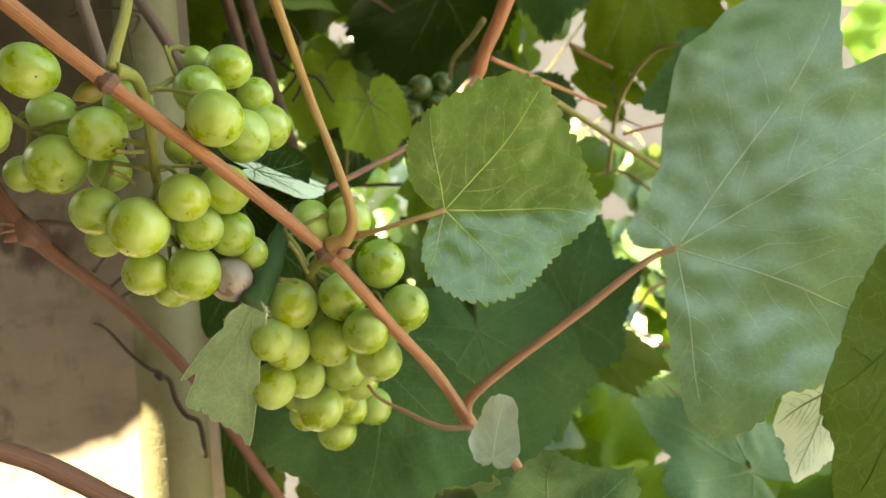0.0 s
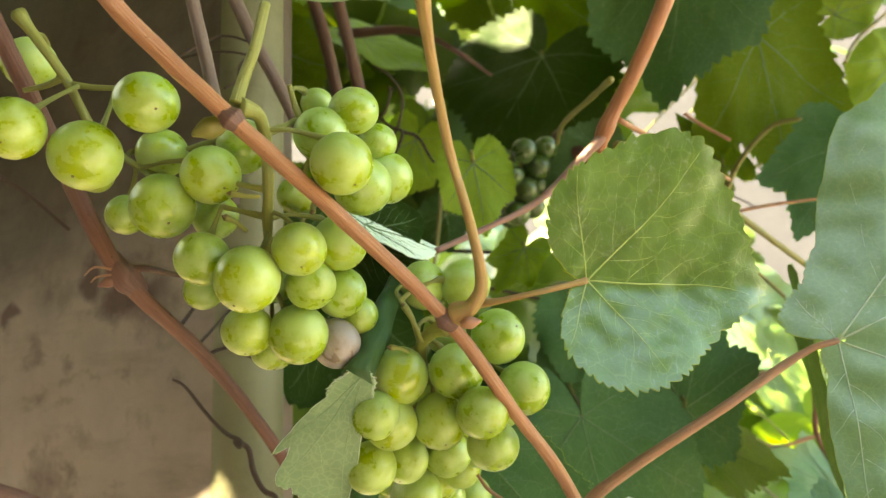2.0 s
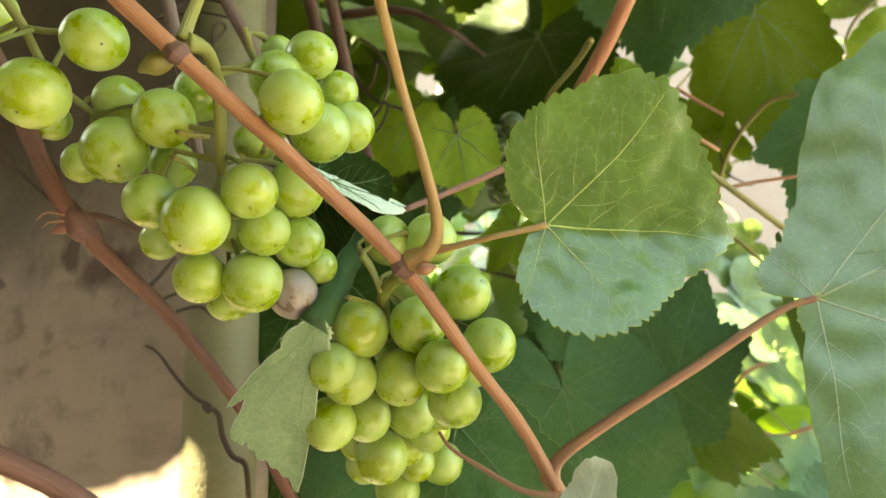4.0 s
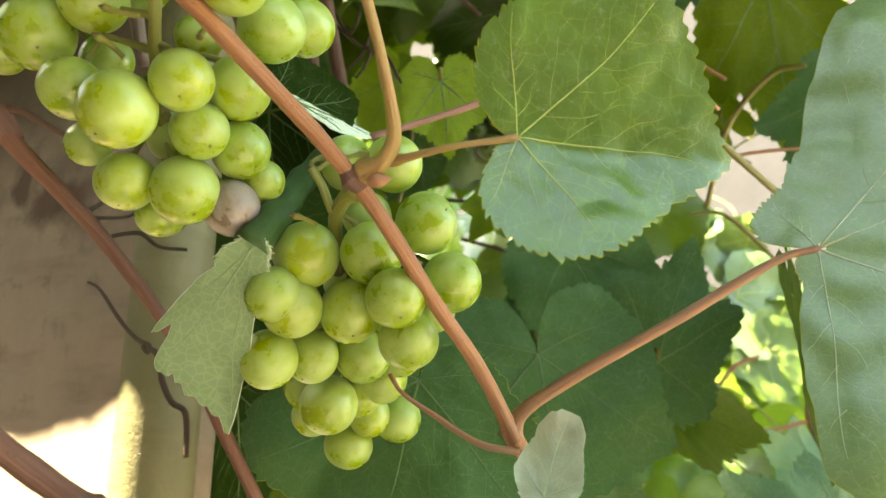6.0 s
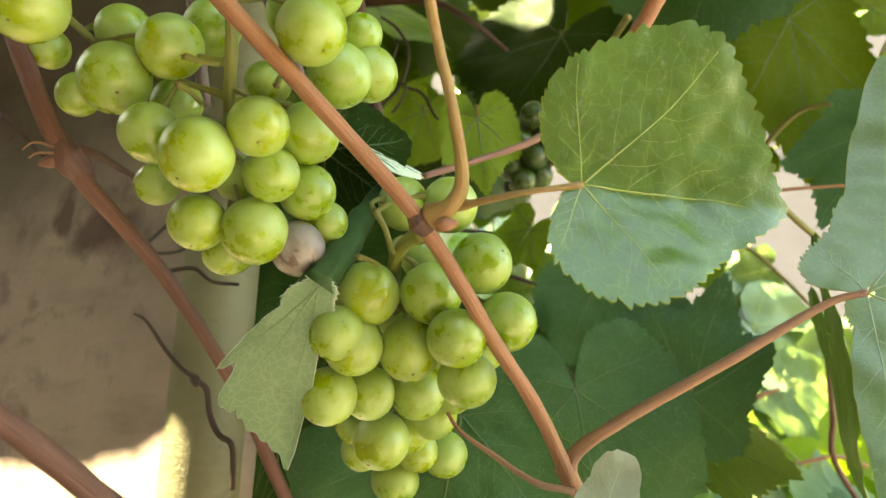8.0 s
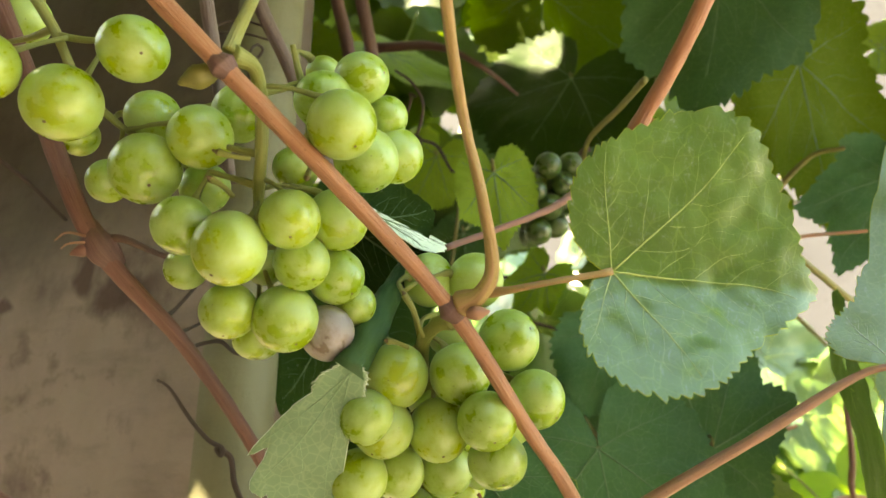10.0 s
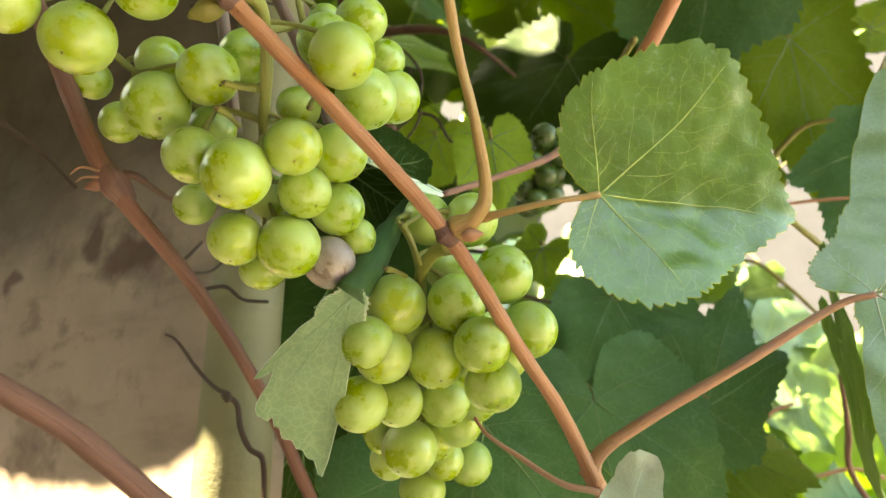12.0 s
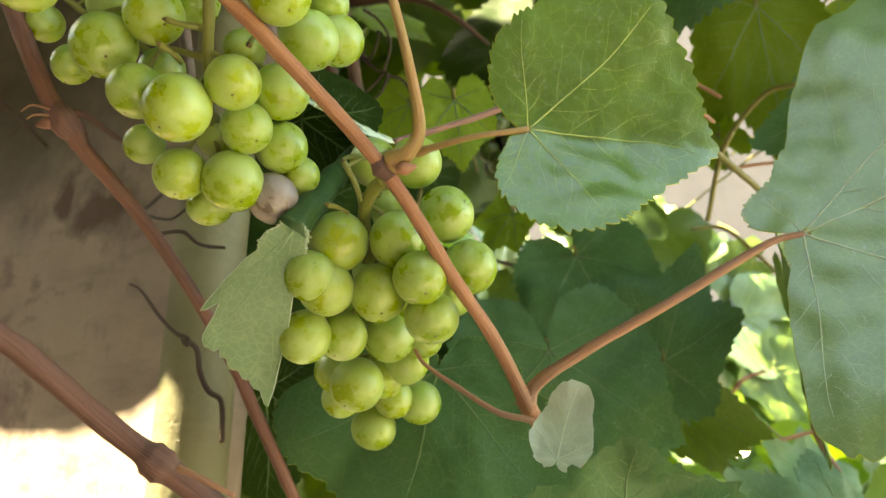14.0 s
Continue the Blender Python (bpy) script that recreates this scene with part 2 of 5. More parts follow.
BERRY = berry_material("grape_skin", (0.360, 0.485, 0.165), (0.200, 0.310, 0.010), (0.270, 0.355, 0.008), 0.80)
BERRY_PURPLE = berry_material("grape_skin_blushing", (0.33, 0.29, 0.30), (0.17, 0.13, 0.10), (0.18, 0.13, 0.10), 0.9)
# shade on the rear bunch put into a darker skin colour
BERRY_SHADE = berry_material("grape_skin_shaded", (0.065, 0.11, 0.035), (0.035, 0.075, 0.010), (0.042, 0.082, 0.010), 0.4)
SCAR = plain("berry_scar", (0.10, 0.07, 0.03), (0.16, 0.11, 0.05), 400, 0.8)


def plaster(name, a, b, c, rough=0.85, stain=0.25, upper_shade=None):
    g = Graph(name)
    o = g.coords("Object")
    big, mid, fine = g.noise(o, 5.0, 5.0, 0.6), g.noise(o, 26.0, 6.0, 0.65), g.noise(o, 240.0, 5.0, 0.7)
    col = g.mix(g.ramp(big, (0.35, 0.0), (0.65, 1.0)), a, b)
    run = g.noise(g.scaled(o, (14.0, 14.0, 70.0)), 1.0, 5.0, 0.6)
    col = g.mix(g.math("MULTIPLY", g.ramp(run, (0.52, 0.0), (0.72, 1.0)), 0.5), col, c)
    blot = g.ramp(g.noise(o, 15.0, 6.0, 0.7), (0.55, 0.0), (0.66, 1.0))
    col = g.mix(g.math("MULTIPLY", blot, stain), col, (c[0] * 0.55, c[1] * 0.42, c[2] * 0.42))
    cloud = g.ramp(g.noise(o, 42.0, 7.0, 0.7), (0.40, 0.0), (0.66, 1.0))
    col = g.mix(g.math("MULTIPLY", cloud, 0.35), col, b)
    if upper_shade:
        # shade of the upper wall put into colour: brown above an uneven line; rusty blots
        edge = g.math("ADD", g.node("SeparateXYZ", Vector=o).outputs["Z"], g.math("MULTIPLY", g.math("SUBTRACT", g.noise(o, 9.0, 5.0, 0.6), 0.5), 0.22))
        shade_above = g.ramp(edge, (0.47, 0.0), (0.55, 0.85))
        col = g.mix(g.math("MULTIPLY", shade_above, g.ramp(g.noise(o, 13.0, 6.0, 0.7), (0.25, 0.55), (0.7, 1.0))), col, upper_shade)
        rust = g.ramp(g.noise(g.scaled(o, (1.0, 1.0, 1.6)), 17.0, 4.0, 0.65), (0.60, 0.0), (0.68, 1.0))
        col = g.mix(g.math("MULTIPLY", rust, 0.5), col, (0.060, 0.026, 0.020))
        for at_x, at_z, wide, high in ((0.728, 0.484, 0.036, 0.015), (0.605, 0.490, 0.014, 0.007), (0.690, 0.500, 0.012, 0.018)):
            where = g.node("Mapping", vector_type="POINT")
            bentv = g.node("VectorMath", operation="ADD")
            g.put(o, bentv.inputs[0])
            g.put(g.node("VectorMath", operation="SCALE", Vector=g.node("TexNoise", Vector=o, Scale=60.0, Detail=4.0).outputs["Color"], Scale=0.022), bentv.inputs[1])
            g.put(bentv.outputs[0], where.inputs["Vector"])
            where.inputs["Scale"].default_value = (1.0 / wide, 0.0, 1.0 / high)
            where.inputs["Location"].default_value = (-(at_x + 0.011) / wide, 0.0, -(at_z + 0.011) / high)
            far = g.node("VectorMath", operation="LENGTH")
            g.put(where.outputs[0], far.inputs[0])
            blob = g.ramp(far.outputs["Value"], (0.55, 1.0), (1.05, 0.0))
            col = g.mix(g.math("MULTIPLY", blob, 0.8), col, (0.055, 0.024, 0.020))
    pit = g.ramp(fine, (0.66, 0.0), (0.72, 1.0))
    col = g.mix(g.math("MULTIPLY", pit, 0.4), col, tuple(k * 0.4 for k in a))
    h = g.math("ADD", g.math("MULTIPLY", mid, 1.0), g.math("SUBTRACT", g.math("MULTIPLY", fine, 0.5), g.math("MULTIPLY", pit, 0.4)))
    return g.finish(col, rough, g.bump(h, 0.6, 0.0015))


PLASTER = plaster("old_plaster", (0.172, 0.132, 0.109), (0.285, 0.228, 0.194), (0.120, 0.087, 0.071), stain=0.6, upper_shade=(0.050, 0.038, 0.031))
CREAM = plaster("cream_paint", (0.124, 0.118, 0.066), (0.168, 0.160, 0.096), (0.080, 0.074, 0.036), 0.6)
FAR_PLASTER = plaster("far_plaster", (0.082, 0.074, 0.081), (0.096, 0.088, 0.095), (0.068, 0.062, 0.068))
CONCRETE = plaster("concrete", (0.15, 0.138, 0.125), (0.18, 0.166, 0.15), (0.12, 0.11, 0.10))


# ---- builders ----
def part(name, bm, material, parent=None, label="", smooth=True):
    me = bpy.data.meshes.new(name)
    bm.to_mesh(me)
    bm.free()
    for m in material if isinstance(material, (list, tuple)) else [material]:
        me.materials.append(m)
    if smooth:
        me.polygons.foreach_set("use_smooth", [True] * len(me.polygons))
    ob = new(name, me)
    if parent is not None:
        ob.parent = parent
        ob.matrix_parent_inverse = parent.matrix_basis.inverted()
    if label:
        tagged(ob, label)
    return ob


def thing(name, at, label, category, group=""):
    e = new(name)
    e.empty_display_size = 0.01
    e.matrix_basis = Matrix.Translation(at)
    return tagged(e, label, category, group)


def spline(points, per=10):
    """A smooth line through the points."""
    p = [Vector(q) for q in points]
    p = [p[0] * 2 - p[1]] + p + [p[-1] * 2 - p[-2]]
    out = []
    for i in range(1, len(p) - 2):
        for k in range(per):
            t = k / per
            a, b, c, d = p[i - 1], p[i], p[i + 1], p[i + 2]
            out.append(0.5 * ((2 * b) + (c - a) * t + (2 * a - 5 * b + 4 * c - d) * t * t + (3 * b - a - 3 * c + d) * t ** 3))
    out.append(p[-2])
    return out


def tube(points, radii, sides=12, per=10, bm=None, wobble=0.0, knots=(), seed=0):
    """A tapered, closed shoot. radii: along the way. knots: (fraction, extra radius, length) swellings."""
    bm = bm or bmesh.new()
    uvl = bm.loops.layers.uv.verify()
    line = spline(points, per)
    n = len(line)
    rings, along = [], 0.0
    up = Vector((0.31, 0.2, 0.93))
    dist = [0.0]
    for i in range(1, n):
        dist.append(dist[-1] + (line[i] - line[i - 1]).length)
    total = dist[-1]
    last = None
    for i, c in enumerate(line):
        d = (line[min(i + 1, n - 1)] - line[max(i - 1, 0)]).normalized()
        if last is None:
            x = d.cross(up).normalized()
        else:
            x = (last - d * last.dot(d)).normalized()
        last = x
        y = d.cross(x)
        f = dist[i] / total
        k = f * (len(radii) - 1)
        j = min(int(k), len(radii) - 2)
        r = radii[j] + (radii[j + 1] - radii[j]) * (k - j)
        for kf, extra, length in knots:
            r += extra * math.exp(-((f - kf) * total / length) ** 2)
        ring = []
        for s in range(sides):
            a = 2 * math.pi * s / sides
            q = x * math.cos(a) + y * math.sin(a)
            rr = r * (1 + wobble * noise.noise(c * 130 + q * 1.3 + Vector((seed, 0, 0))))
            ring.append(bm.verts.new(c + q * rr))
        rings.append(ring)
    for i in range(n - 1):
        for s in range(sides):
            t = (s + 1) % sides
            fc = bm.faces.new((rings[i][s], rings[i][t], rings[i + 1][t], rings[i + 1][s]))
            for lp, (u, v) in zip(fc.loops, ((s, i), (s + 1, i), (s + 1, i + 1), (s, i + 1))):
                lp[uvl].uv = (u / sides, dist[v] + seed)
    bm.faces.new(list(reversed(rings[0])))
    bm.faces.new(rings[-1])
    return bm


# outline of a blade: (degrees from the tip, reach), mirrored
WEDGE = ((0, 1.0), (12, 0.84), (24, 0.78), (38, 0.90), (50, 0.62), (70, 0.34), (100, 0.18), (172, 0.05))
ROUND = ((0, 1.0), (14, 0.87), (28, 0.81), (47, 0.78), (70, 0.66), (98, 0.50), (126, 0.36), (146, 0.22), (170, 0.03))
LOBED = ((0, 1.0), (16, 0.80), (30, 0.70), (52, 0.92), (72, 0.70), (88, 0.62), (108, 0.72), (132, 0.58), (152, 0.36), (172, 0.04))
BROAD = ((0, 1.0), (15, 0.85), (32, 0.78), (50, 0.88), (72, 0.76), (100, 0.68), (125, 0.58), (150, 0.38), (172, 0.04))

ROUND_HIGH = ((0, 1.0), (6, 0.97), (12, 0.93), (24, 0.93), (38, 0.93), (51, 0.96), (61, 0.91), (72, 0.79), (83, 0.67), (95, 0.59), (107, 0.53), (117, 0.46), (128, 0.36), (142, 0.24), (151, 0.14), (172, 0.03))
ROUND_LOW = ((0, 1.0), (4, 0.94), (12, 0.82), (20, 0.74), (32, 0.68), (45, 0.66), (60, 0.635), (68, 0.615), (80, 0.575), (94, 0.495), (106, 0.42), (117, 0.345), (125, 0.24), (140, 0.12), (172, 0.03))
GRAND_HIGH = ((0, 1.15), (20, 1.2), (33, 1.12), (38, 0.95), (43, 1.08), (49, 1.3), (57, 1.24), (66, 1.08), (71, 0.93), (76, 0.85), (81, 0.58), (87, 0.34), (105, 0.22), (122, 0.20), (145, 0.19), (160, 0.15), (172, 0.04))
GRAND_LOW = ((0, 1.15), (15, 0.98), (25, 0.9), (42, 0.76), (52, 0.70), (61, 0.66), (70, 0.62), (80, 0.675), (87, 0.69), (93, 0.67), (99, 0.62), (103, 0.43), (110, 0.26), (118, 0.11), (172, 0.04))
CURL_HIGH = ((0, 1.0), (3, 0.66), (8, 0.34), (20, 0.16), (60, 0.08), (172, 0.03))
CURL_LOW = ((0, 1.0), (3, 0.93), (8, 0.89), (15, 0.84), (22, 0.78), (27, 0.80), (31, 0.74), (34, 0.60), (36, 0.54), (38.5, 0.68), (43, 0.48), (47, 0.35), (52, 0.2), (100, 0.07), (172, 0.03))
DRAPED = ((0, 1.0), (15, 0.86), (32, 0.80), (50, 0.92), (70, 0.90), (82, 0.62), (95, 0.45), (120, 0.34), (150, 0.24), (172, 0.04))
PEAR = ((0, 1.0), (9, 0.98), (17, 0.86), (27, 0.66), (40, 0.54), (60, 0.44), (90, 0.30), (130, 0.17), (172, 0.05))
SPREAD = ((0, 1.0), (20, 1.04), (40, 1.18), (58, 1.42), (68, 1.35), (90, 0.9), (130, 0.5), (172, 0.05))


def reach(shape, deg):
    a = abs(deg)
    for (a0, r0), (a1, r1) in zip(shape, shape[1:]):
        if a <= a1:
            k = (a - a0) / (a1 - a0)
            k = k * k * (3 - 2 * k) * 0.5 + k * 0.5
            return r0 + (r1 - r0) * k
    return shape[-1][1]


class Blade:
    """A vine leaf's surface: u from the petiole to the tip, v across, both in metres."""

    def __init__(self, base, tip, normal, shape=BROAD, cup=0.0, fold=0.0, bend=0.0, roll=0.0, wave=0.05, tooth=0.02, teeth=46, seed=0, squeeze=1.0, lean=0.0, low=None, uneven=0.05):
        self.base = Vector(base)
        u = Vector(tip) - self.base
        self.size = u.length
        u.normalize()
        n = Vector(normal)
        n = (n - u * n.dot(u)).normalized()
        self.u, self.n, self.v = u, n, n.cross(u)
        self.low, self.uneven = low or shape, uneven
        self.shape, self.cup, self.fold, self.bend, self.roll = shape, cup, fold, bend, roll
        self.wave, self.tooth, self.teeth, self.seed, self.squeeze, self.lean = wave, tooth, teeth, seed, squeeze, lean

    def place(self, u, v, lift=0.0):
        s = self.size
        h = self.cup * (u * u + v * v) / s - self.fold * (math.sqrt(v * v + (0.06 * s) ** 2) - 0.06 * s)
        h += self.wave * s * noise.noise(Vector((u / s * 2.2 + self.seed * 3.7, v / s * 2.2, self.seed))) * min(1.0, math.hypot(u, v) / s * 1.6)
        h += 0.012 * s * noise.noise(Vector((u / s * 9 + self.seed, v / s * 9, 4.0)))
        du = u
        if abs(self.bend) > 1e-4:
            k = self.bend / s
            du = math.sin(k * u) / k
            h -= (1 - math.cos(k * u)) / k
        dv = v
        if abs(self.roll) > 1e-4:
            k = self.roll / s
            dv = math.sin(k * v) / k
            h -= (1 - math.cos(k * v)) / k
        return self.base + self.u * du + self.v * dv + self.n * (h + lift)

    def rim(self, deg):
        r = reach(self.shape if deg > 0 else self.low, deg) * self.size
        r *= 1 + self.uneven * noise.noise(Vector((deg / 25.0, self.seed * 1.7, 0.3)))
        if deg > 0:
            r *= 1 + self.lean
        else:
            r *= 1 - self.lean
        return r

    def at(self, deg, part_way, toothed=False):
        r = self.rim(deg)
        if toothed:
            ph = (abs(deg) / 172.0) ** 0.9 * self.teeth / 2 + 0.9 * noise.noise(Vector((deg / 11.0, self.seed, 7.0)))
            saw = ph - math.floor(ph)
            big = 0.9 + 0.8 * noise.noise(Vector((math.floor(ph) * 1.37, self.seed, 3.0))) + (0.0 if int(ph) % 3 else 0.5)
            r += self.size * self.tooth * big * (0.9 - 1.3 * abs(saw - 0.35) * 1.6)
        a = radians(deg)
        return part_way * r * math.cos(a), part_way * r * math.sin(a) * self.squeeze

    def mesh(self, rings=22, spokes=184, thick=0.0004):
        verts, faces, mats, uvs = [], [], [], []
        degs = [-172 + 344 * i / spokes for i in range(spokes + 1)]
        sides = (0.5, -0.5) if thick else (0.0,)
        pos = []
        for k in range(rings + 1):
            for d in degs:
                pw = max(0.02, k / rings)
                inner = self.at(d, pw)
                if k >= rings - 1:
                    t = self.at(d, 1.0, True)
                    base_uv = self.at(d, 1.0)
                    w = 1.0 if k == rings else 0.35
                    inner = (inner[0] + (t[0] - base_uv[0]) * w, inner[1] + (t[1] - base_uv[1]) * w)
                pos.append(inner)
        w = spokes + 1
        for sgn in sides:
            verts += [self.place(a, b, sgn * thick) for a, b in pos]
        for si in range(len(sides)):
            o = si * len(pos)
            for k in range(rings):
                for i in range(spokes):
                    q = [o + k * w + i, o + (k + 1) * w + i, o + (k + 1) * w + i + 1, o + k * w + i + 1]
                    if si == 1:
                        q.reverse()
                    faces.append(q)
                    mats.append(si)
        if thick:
            o, n = len(pos), len(pos)
            border = [rings * w + i for i in range(w)] + [k * w + spokes for k in range(rings - 1, -1, -1)] + [i for i in range(spokes - 1, -1, -1)] + [k * w for k in range(1, rings)]
            for a, b in zip(border, border[1:] + border[:1]):
                faces.append([a, a + o, b + o, b])
                mats.append(2)
        return verts, faces, mats, pos * len(sides)

    def veins(self, main=(0, 52, -52, 108, -108), radius=0.00042, twigs=6, lift=0.0002):
        """One mesh for each main vein with its side veins."""
        made = []
        for m in main:
            bm = bmesh.new()
            made.append(bm)
            m = m + 4 * noise.noise(Vector((m, self.seed, 2.0)))
            end = 0.93
            pts = []
            for i in range(13):
                f = i / 12 * end
                sway = 3.0 * math.sin(f * 5 + m)
                pts.append(self.place(*self.at(m + sway * f, max(f, 0.001)), lift))
            r0 = radius * (1.0 if abs(m) < 80 else 0.75)
            tube(pts, (r0 * 1.3, r0, r0 * 0.7, r0 * 0.35), 6, 2, bm)
            for j in range(twigs):
                f0 = 0.16 + 0.70 * j / twigs + 0.03 * noise.noise(Vector((m, j, self.seed)))
                for side in (-1, 1):
                    f = f0 + (0.05 if side > 0 else 0.0)
                    span = (0.52 - 0.36 * f) * (0.7 if abs(m) > 80 else 1.0)
                    a0 = self.at(m, f)
                    sub = []
                    for i in range(8):
                        g = i / 7
                        ang = radians(m + side * (50 - 16 * g) + 12 * noise.noise(Vector((j, g * 2, m + self.seed))))
                        L = span * self.rim(m) * g
                        uu, vv = a0[0] + L * math.cos(ang), a0[1] + L * math.sin(ang) * self.squeeze
                        dg = math.degrees(math.atan2(vv / self.squeeze, uu))
                        if math.hypot(uu, vv / self.squeeze) > 0.95 * self.rim(dg) or abs(dg) > 160:
                            break
                        sub.append(self.place(uu, vv, lift))
                    if len(sub) > 2:
                        r1 = radius * 0.42 * (1 - 0.5 * f)
                        tube(sub, (r1, r1 * 0.7, r1 * 0.3), 5, 2, bm)
        return made

    def edge(self, radius, spokes=260):
        """The thin pale rim along the teeth."""
        pts = [self.place(*self.at(-172 + 344 * i / spokes, 1.0, True)) for i in range(spokes + 1)]
        return tube(pts, (radius, radius), 5, 1)


def blade_object(name, data, mats, parent):
    verts, faces, idx, uv = data
    me = bpy.data.meshes.new(name)
    me.from_pydata(verts, [], faces)
    for m in mats:
        me.materials.append(m)
    me.polygons.foreach_set("material_index", idx)
    me.polygons.foreach_set("use_smooth", [True] * len(faces))
    me.set_sharp_from_angle(angle=radians(55))
    lay = me.uv_layers.new(name="UVMap")
    loops = np.empty(len(me.loops), dtype=np.int32)
    me.loops.foreach_get("vertex_index", loops)
    lay.data.foreach_set("uv", np.array(uv, dtype=np.float32)[loops].ravel())
    ob = new(name, me)
    if parent is not None:
        ob.parent = parent
        ob.matrix_parent_inverse = parent.matrix_basis.inverted()
    return ob


def vine_leaf(base, tip, normal, label, stalk=None, stalk_r=(0.001, 0.0009), stalk_mat=None, top=LEAF_TOP, under=LEAF_UNDER, vein=VEIN, rings=16, spokes=138, radius=0.0004, twigs=5, lift=0.0002, margin=None, mains=(0, 52, -52, 108, -108), group="leaves of the vine", **kw):
    """A vine leaf: blade, veins and, where it shows, its petiole."""
    leaf = thing("vine_leaf", base, label, "leaf", group)
    b = Blade(base, tip, normal, **kw)
    blade_object("blade", b.mesh(rings, spokes), (top, under, margin or top), leaf)
    for bm in b.veins(main=mains, radius=radius, twigs=twigs, lift=lift):
        part("vein", bm, vein, leaf)
    if margin:
        part("leaf_edge", b.edge(0.00016, spokes), margin, leaf)
    if stalk:
        part("petiole", tube(stalk, stalk_r, 10, 8, knots=((0.0, stalk_r[0] * 0.5, 0.004), (1.0, stalk_r[-1] * 0.4, 0.003)), wobble=0.12), stalk_mat or STEM_ROSE, leaf)
    return leaf


# ---- setting ----
def slab(name, size, at, turn, material, label, category, bevel=0.01, cuts=1):
    bm = bmesh.new()
    bmesh.ops.create_cube(bm, size=1.0)
    bmesh.ops.scale(bm, vec=size, verts=bm.verts)
    if bevel:
        bmesh.ops.bevel(bm, geom=bm.edges[:], offset=bevel, segments=4, affect="EDGES", profile=0.5)
    ob = part(name, bm, material, None, smooth=False)
    ob.matrix_basis = pose(*at, 0, 0, turn)
    return tagged(ob, label, category, kind="structure")


def ground_sheet():
    bm = bmesh.new()
    n, r = 24, 400.0
    grid = [[bm.verts.new((math.copysign(abs(i / n) ** 3, i) * r, math.copysign(abs(j / n) ** 3, j) * r, 0.004 * noise.noise(Vector((i, j, 0))))) for j in range(-n, n + 1)] for i in range(-n, n + 1)]
    for i in range(2 * n):
        for j in range(2 * n):
            bm.faces.new((grid[i][j], grid[i + 1][j], grid[i + 1][j + 1], grid[i][j + 1]))
    return tagged(part("ground", bm, CONCRETE), "grey worn concrete yard under the vine", "ground", kind="structure")


ground_sheet()
WALL_TURN = -30.0
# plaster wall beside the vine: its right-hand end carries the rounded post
slab("wall_plaster", (1.6, 0.05, 2.4), (-0.8303, 0.7967, 1.2), WALL_TURN, PLASTER, "old brown plaster wall with dark stains, its upper shade painted on", "wall", 0.004)
slab("wall_far", (12.0, 0.25, 6.4), (1.5, 4.6, 3.2), 0, FAR_PLASTER, "pale pinkish grey rendered wall across the yard", "wall", 0.02)
# two unseen walls, added to cut low sky light from behind and left
slab("wall_back", (9.0, 0.25, 3.4), (0.5, -2.3, 1.7), 0, PLASTER, "unseen plaster wall added to block low sky light", "wall", 0.01)
slab("wall_side", (0.2, 3.2, 2.2), (-1.45, -0.2, 1.1), 0, PLASTER, "unseen plaster wall added to block sky light from the side", "wall", 0.01)


def post():
    bm = bmesh.new()
    n, zs = 40, 60
    rings = []
    for k in range(zs + 1):
        z = 2.4 * k / zs
        rings.append([bm.verts.new((0.0175 * (1 + 0.012 * noise.noise(Vector((math.cos(a) * 2, math.sin(a) * 2, z * 9)))) * math.cos(a), 0.0175 * math.sin(a), z)) for a in (2 * math.pi * i / n for i in range(n))])
    for k in range(zs):
        for i in range(n):
            j = (i + 1) % n
            bm.faces.new((rings[k][i], rings[k][j], rings[k + 1][j], rings[k + 1][i]))
    bm.faces.new(list(reversed(rings[0])))
    bm.faces.new(rings[-1])
    ob = part("corner_post", bm, CREAM)
    ob.matrix_basis = pose(-0.1420, 0.3900, 0)
    return tagged(ob, "round cream painted post at the wall's end", "post", kind="structure")


post()


# ---- grapes ----
def berry_mesh(name, material):
    bm = bmesh.new()
    n, m = 28, 18
    rows = []
    for k in range(1, m):
        a = math.pi * k / m
        r, z = math.sin(a), math.cos(a)
        z *= 1.0 - 0.03 * math.exp(-((a - math.pi) / 0.16) ** 2)
        if a < 0.35:
            z -= 0.05 * (1 - a / 0.35)
        rows.append([bm.verts.new((r * math.cos(t), r * math.sin(t), z)) for t in (2 * math.pi * i / n for i in range(n))])
    top, low = bm.verts.new((0, 0, 0.93)), bm.verts.new((0, 0, -0.965))
    for i in range(n):
        j = (i + 1) % n
        bm.faces.new((top, rows[0][i], rows[0][j]))
        bm.faces.new((low, rows[-1][j], rows[-1][i]))
        for k in range(m - 2):
            bm.faces.new((rows[k][i], rows[k + 1][i], rows[k + 1][j], rows[k][j]))
    me = bpy.data.meshes.new(name)
    bm.to_mesh(me)
    bm.free()
    me.materials.append(material)
    me.polygons.foreach_set("use_smooth", [True] * len(me.polygons))
    return me


BERRY_MESH, BERRY_MESH_PURPLE, BERRY_MESH_SHADE = berry_mesh("berry", BERRY), berry_mesh("blushing_berry", BERRY_PURPLE), berry_mesh("shaded_berry", BERRY_SHADE)
bm = bmesh.new()
bmesh.ops.create_icosphere(bm, subdivisions=2, radius=1.0)
bmesh.ops.scale(bm, vec=(0.05, 0.05, 0.04), verts=bm.verts)
SCAR_MESH = bpy.data.meshes.new("scar")
bm.to_mesh(SCAR_MESH)
bm.free()
SCAR_MESH.materials.append(SCAR)


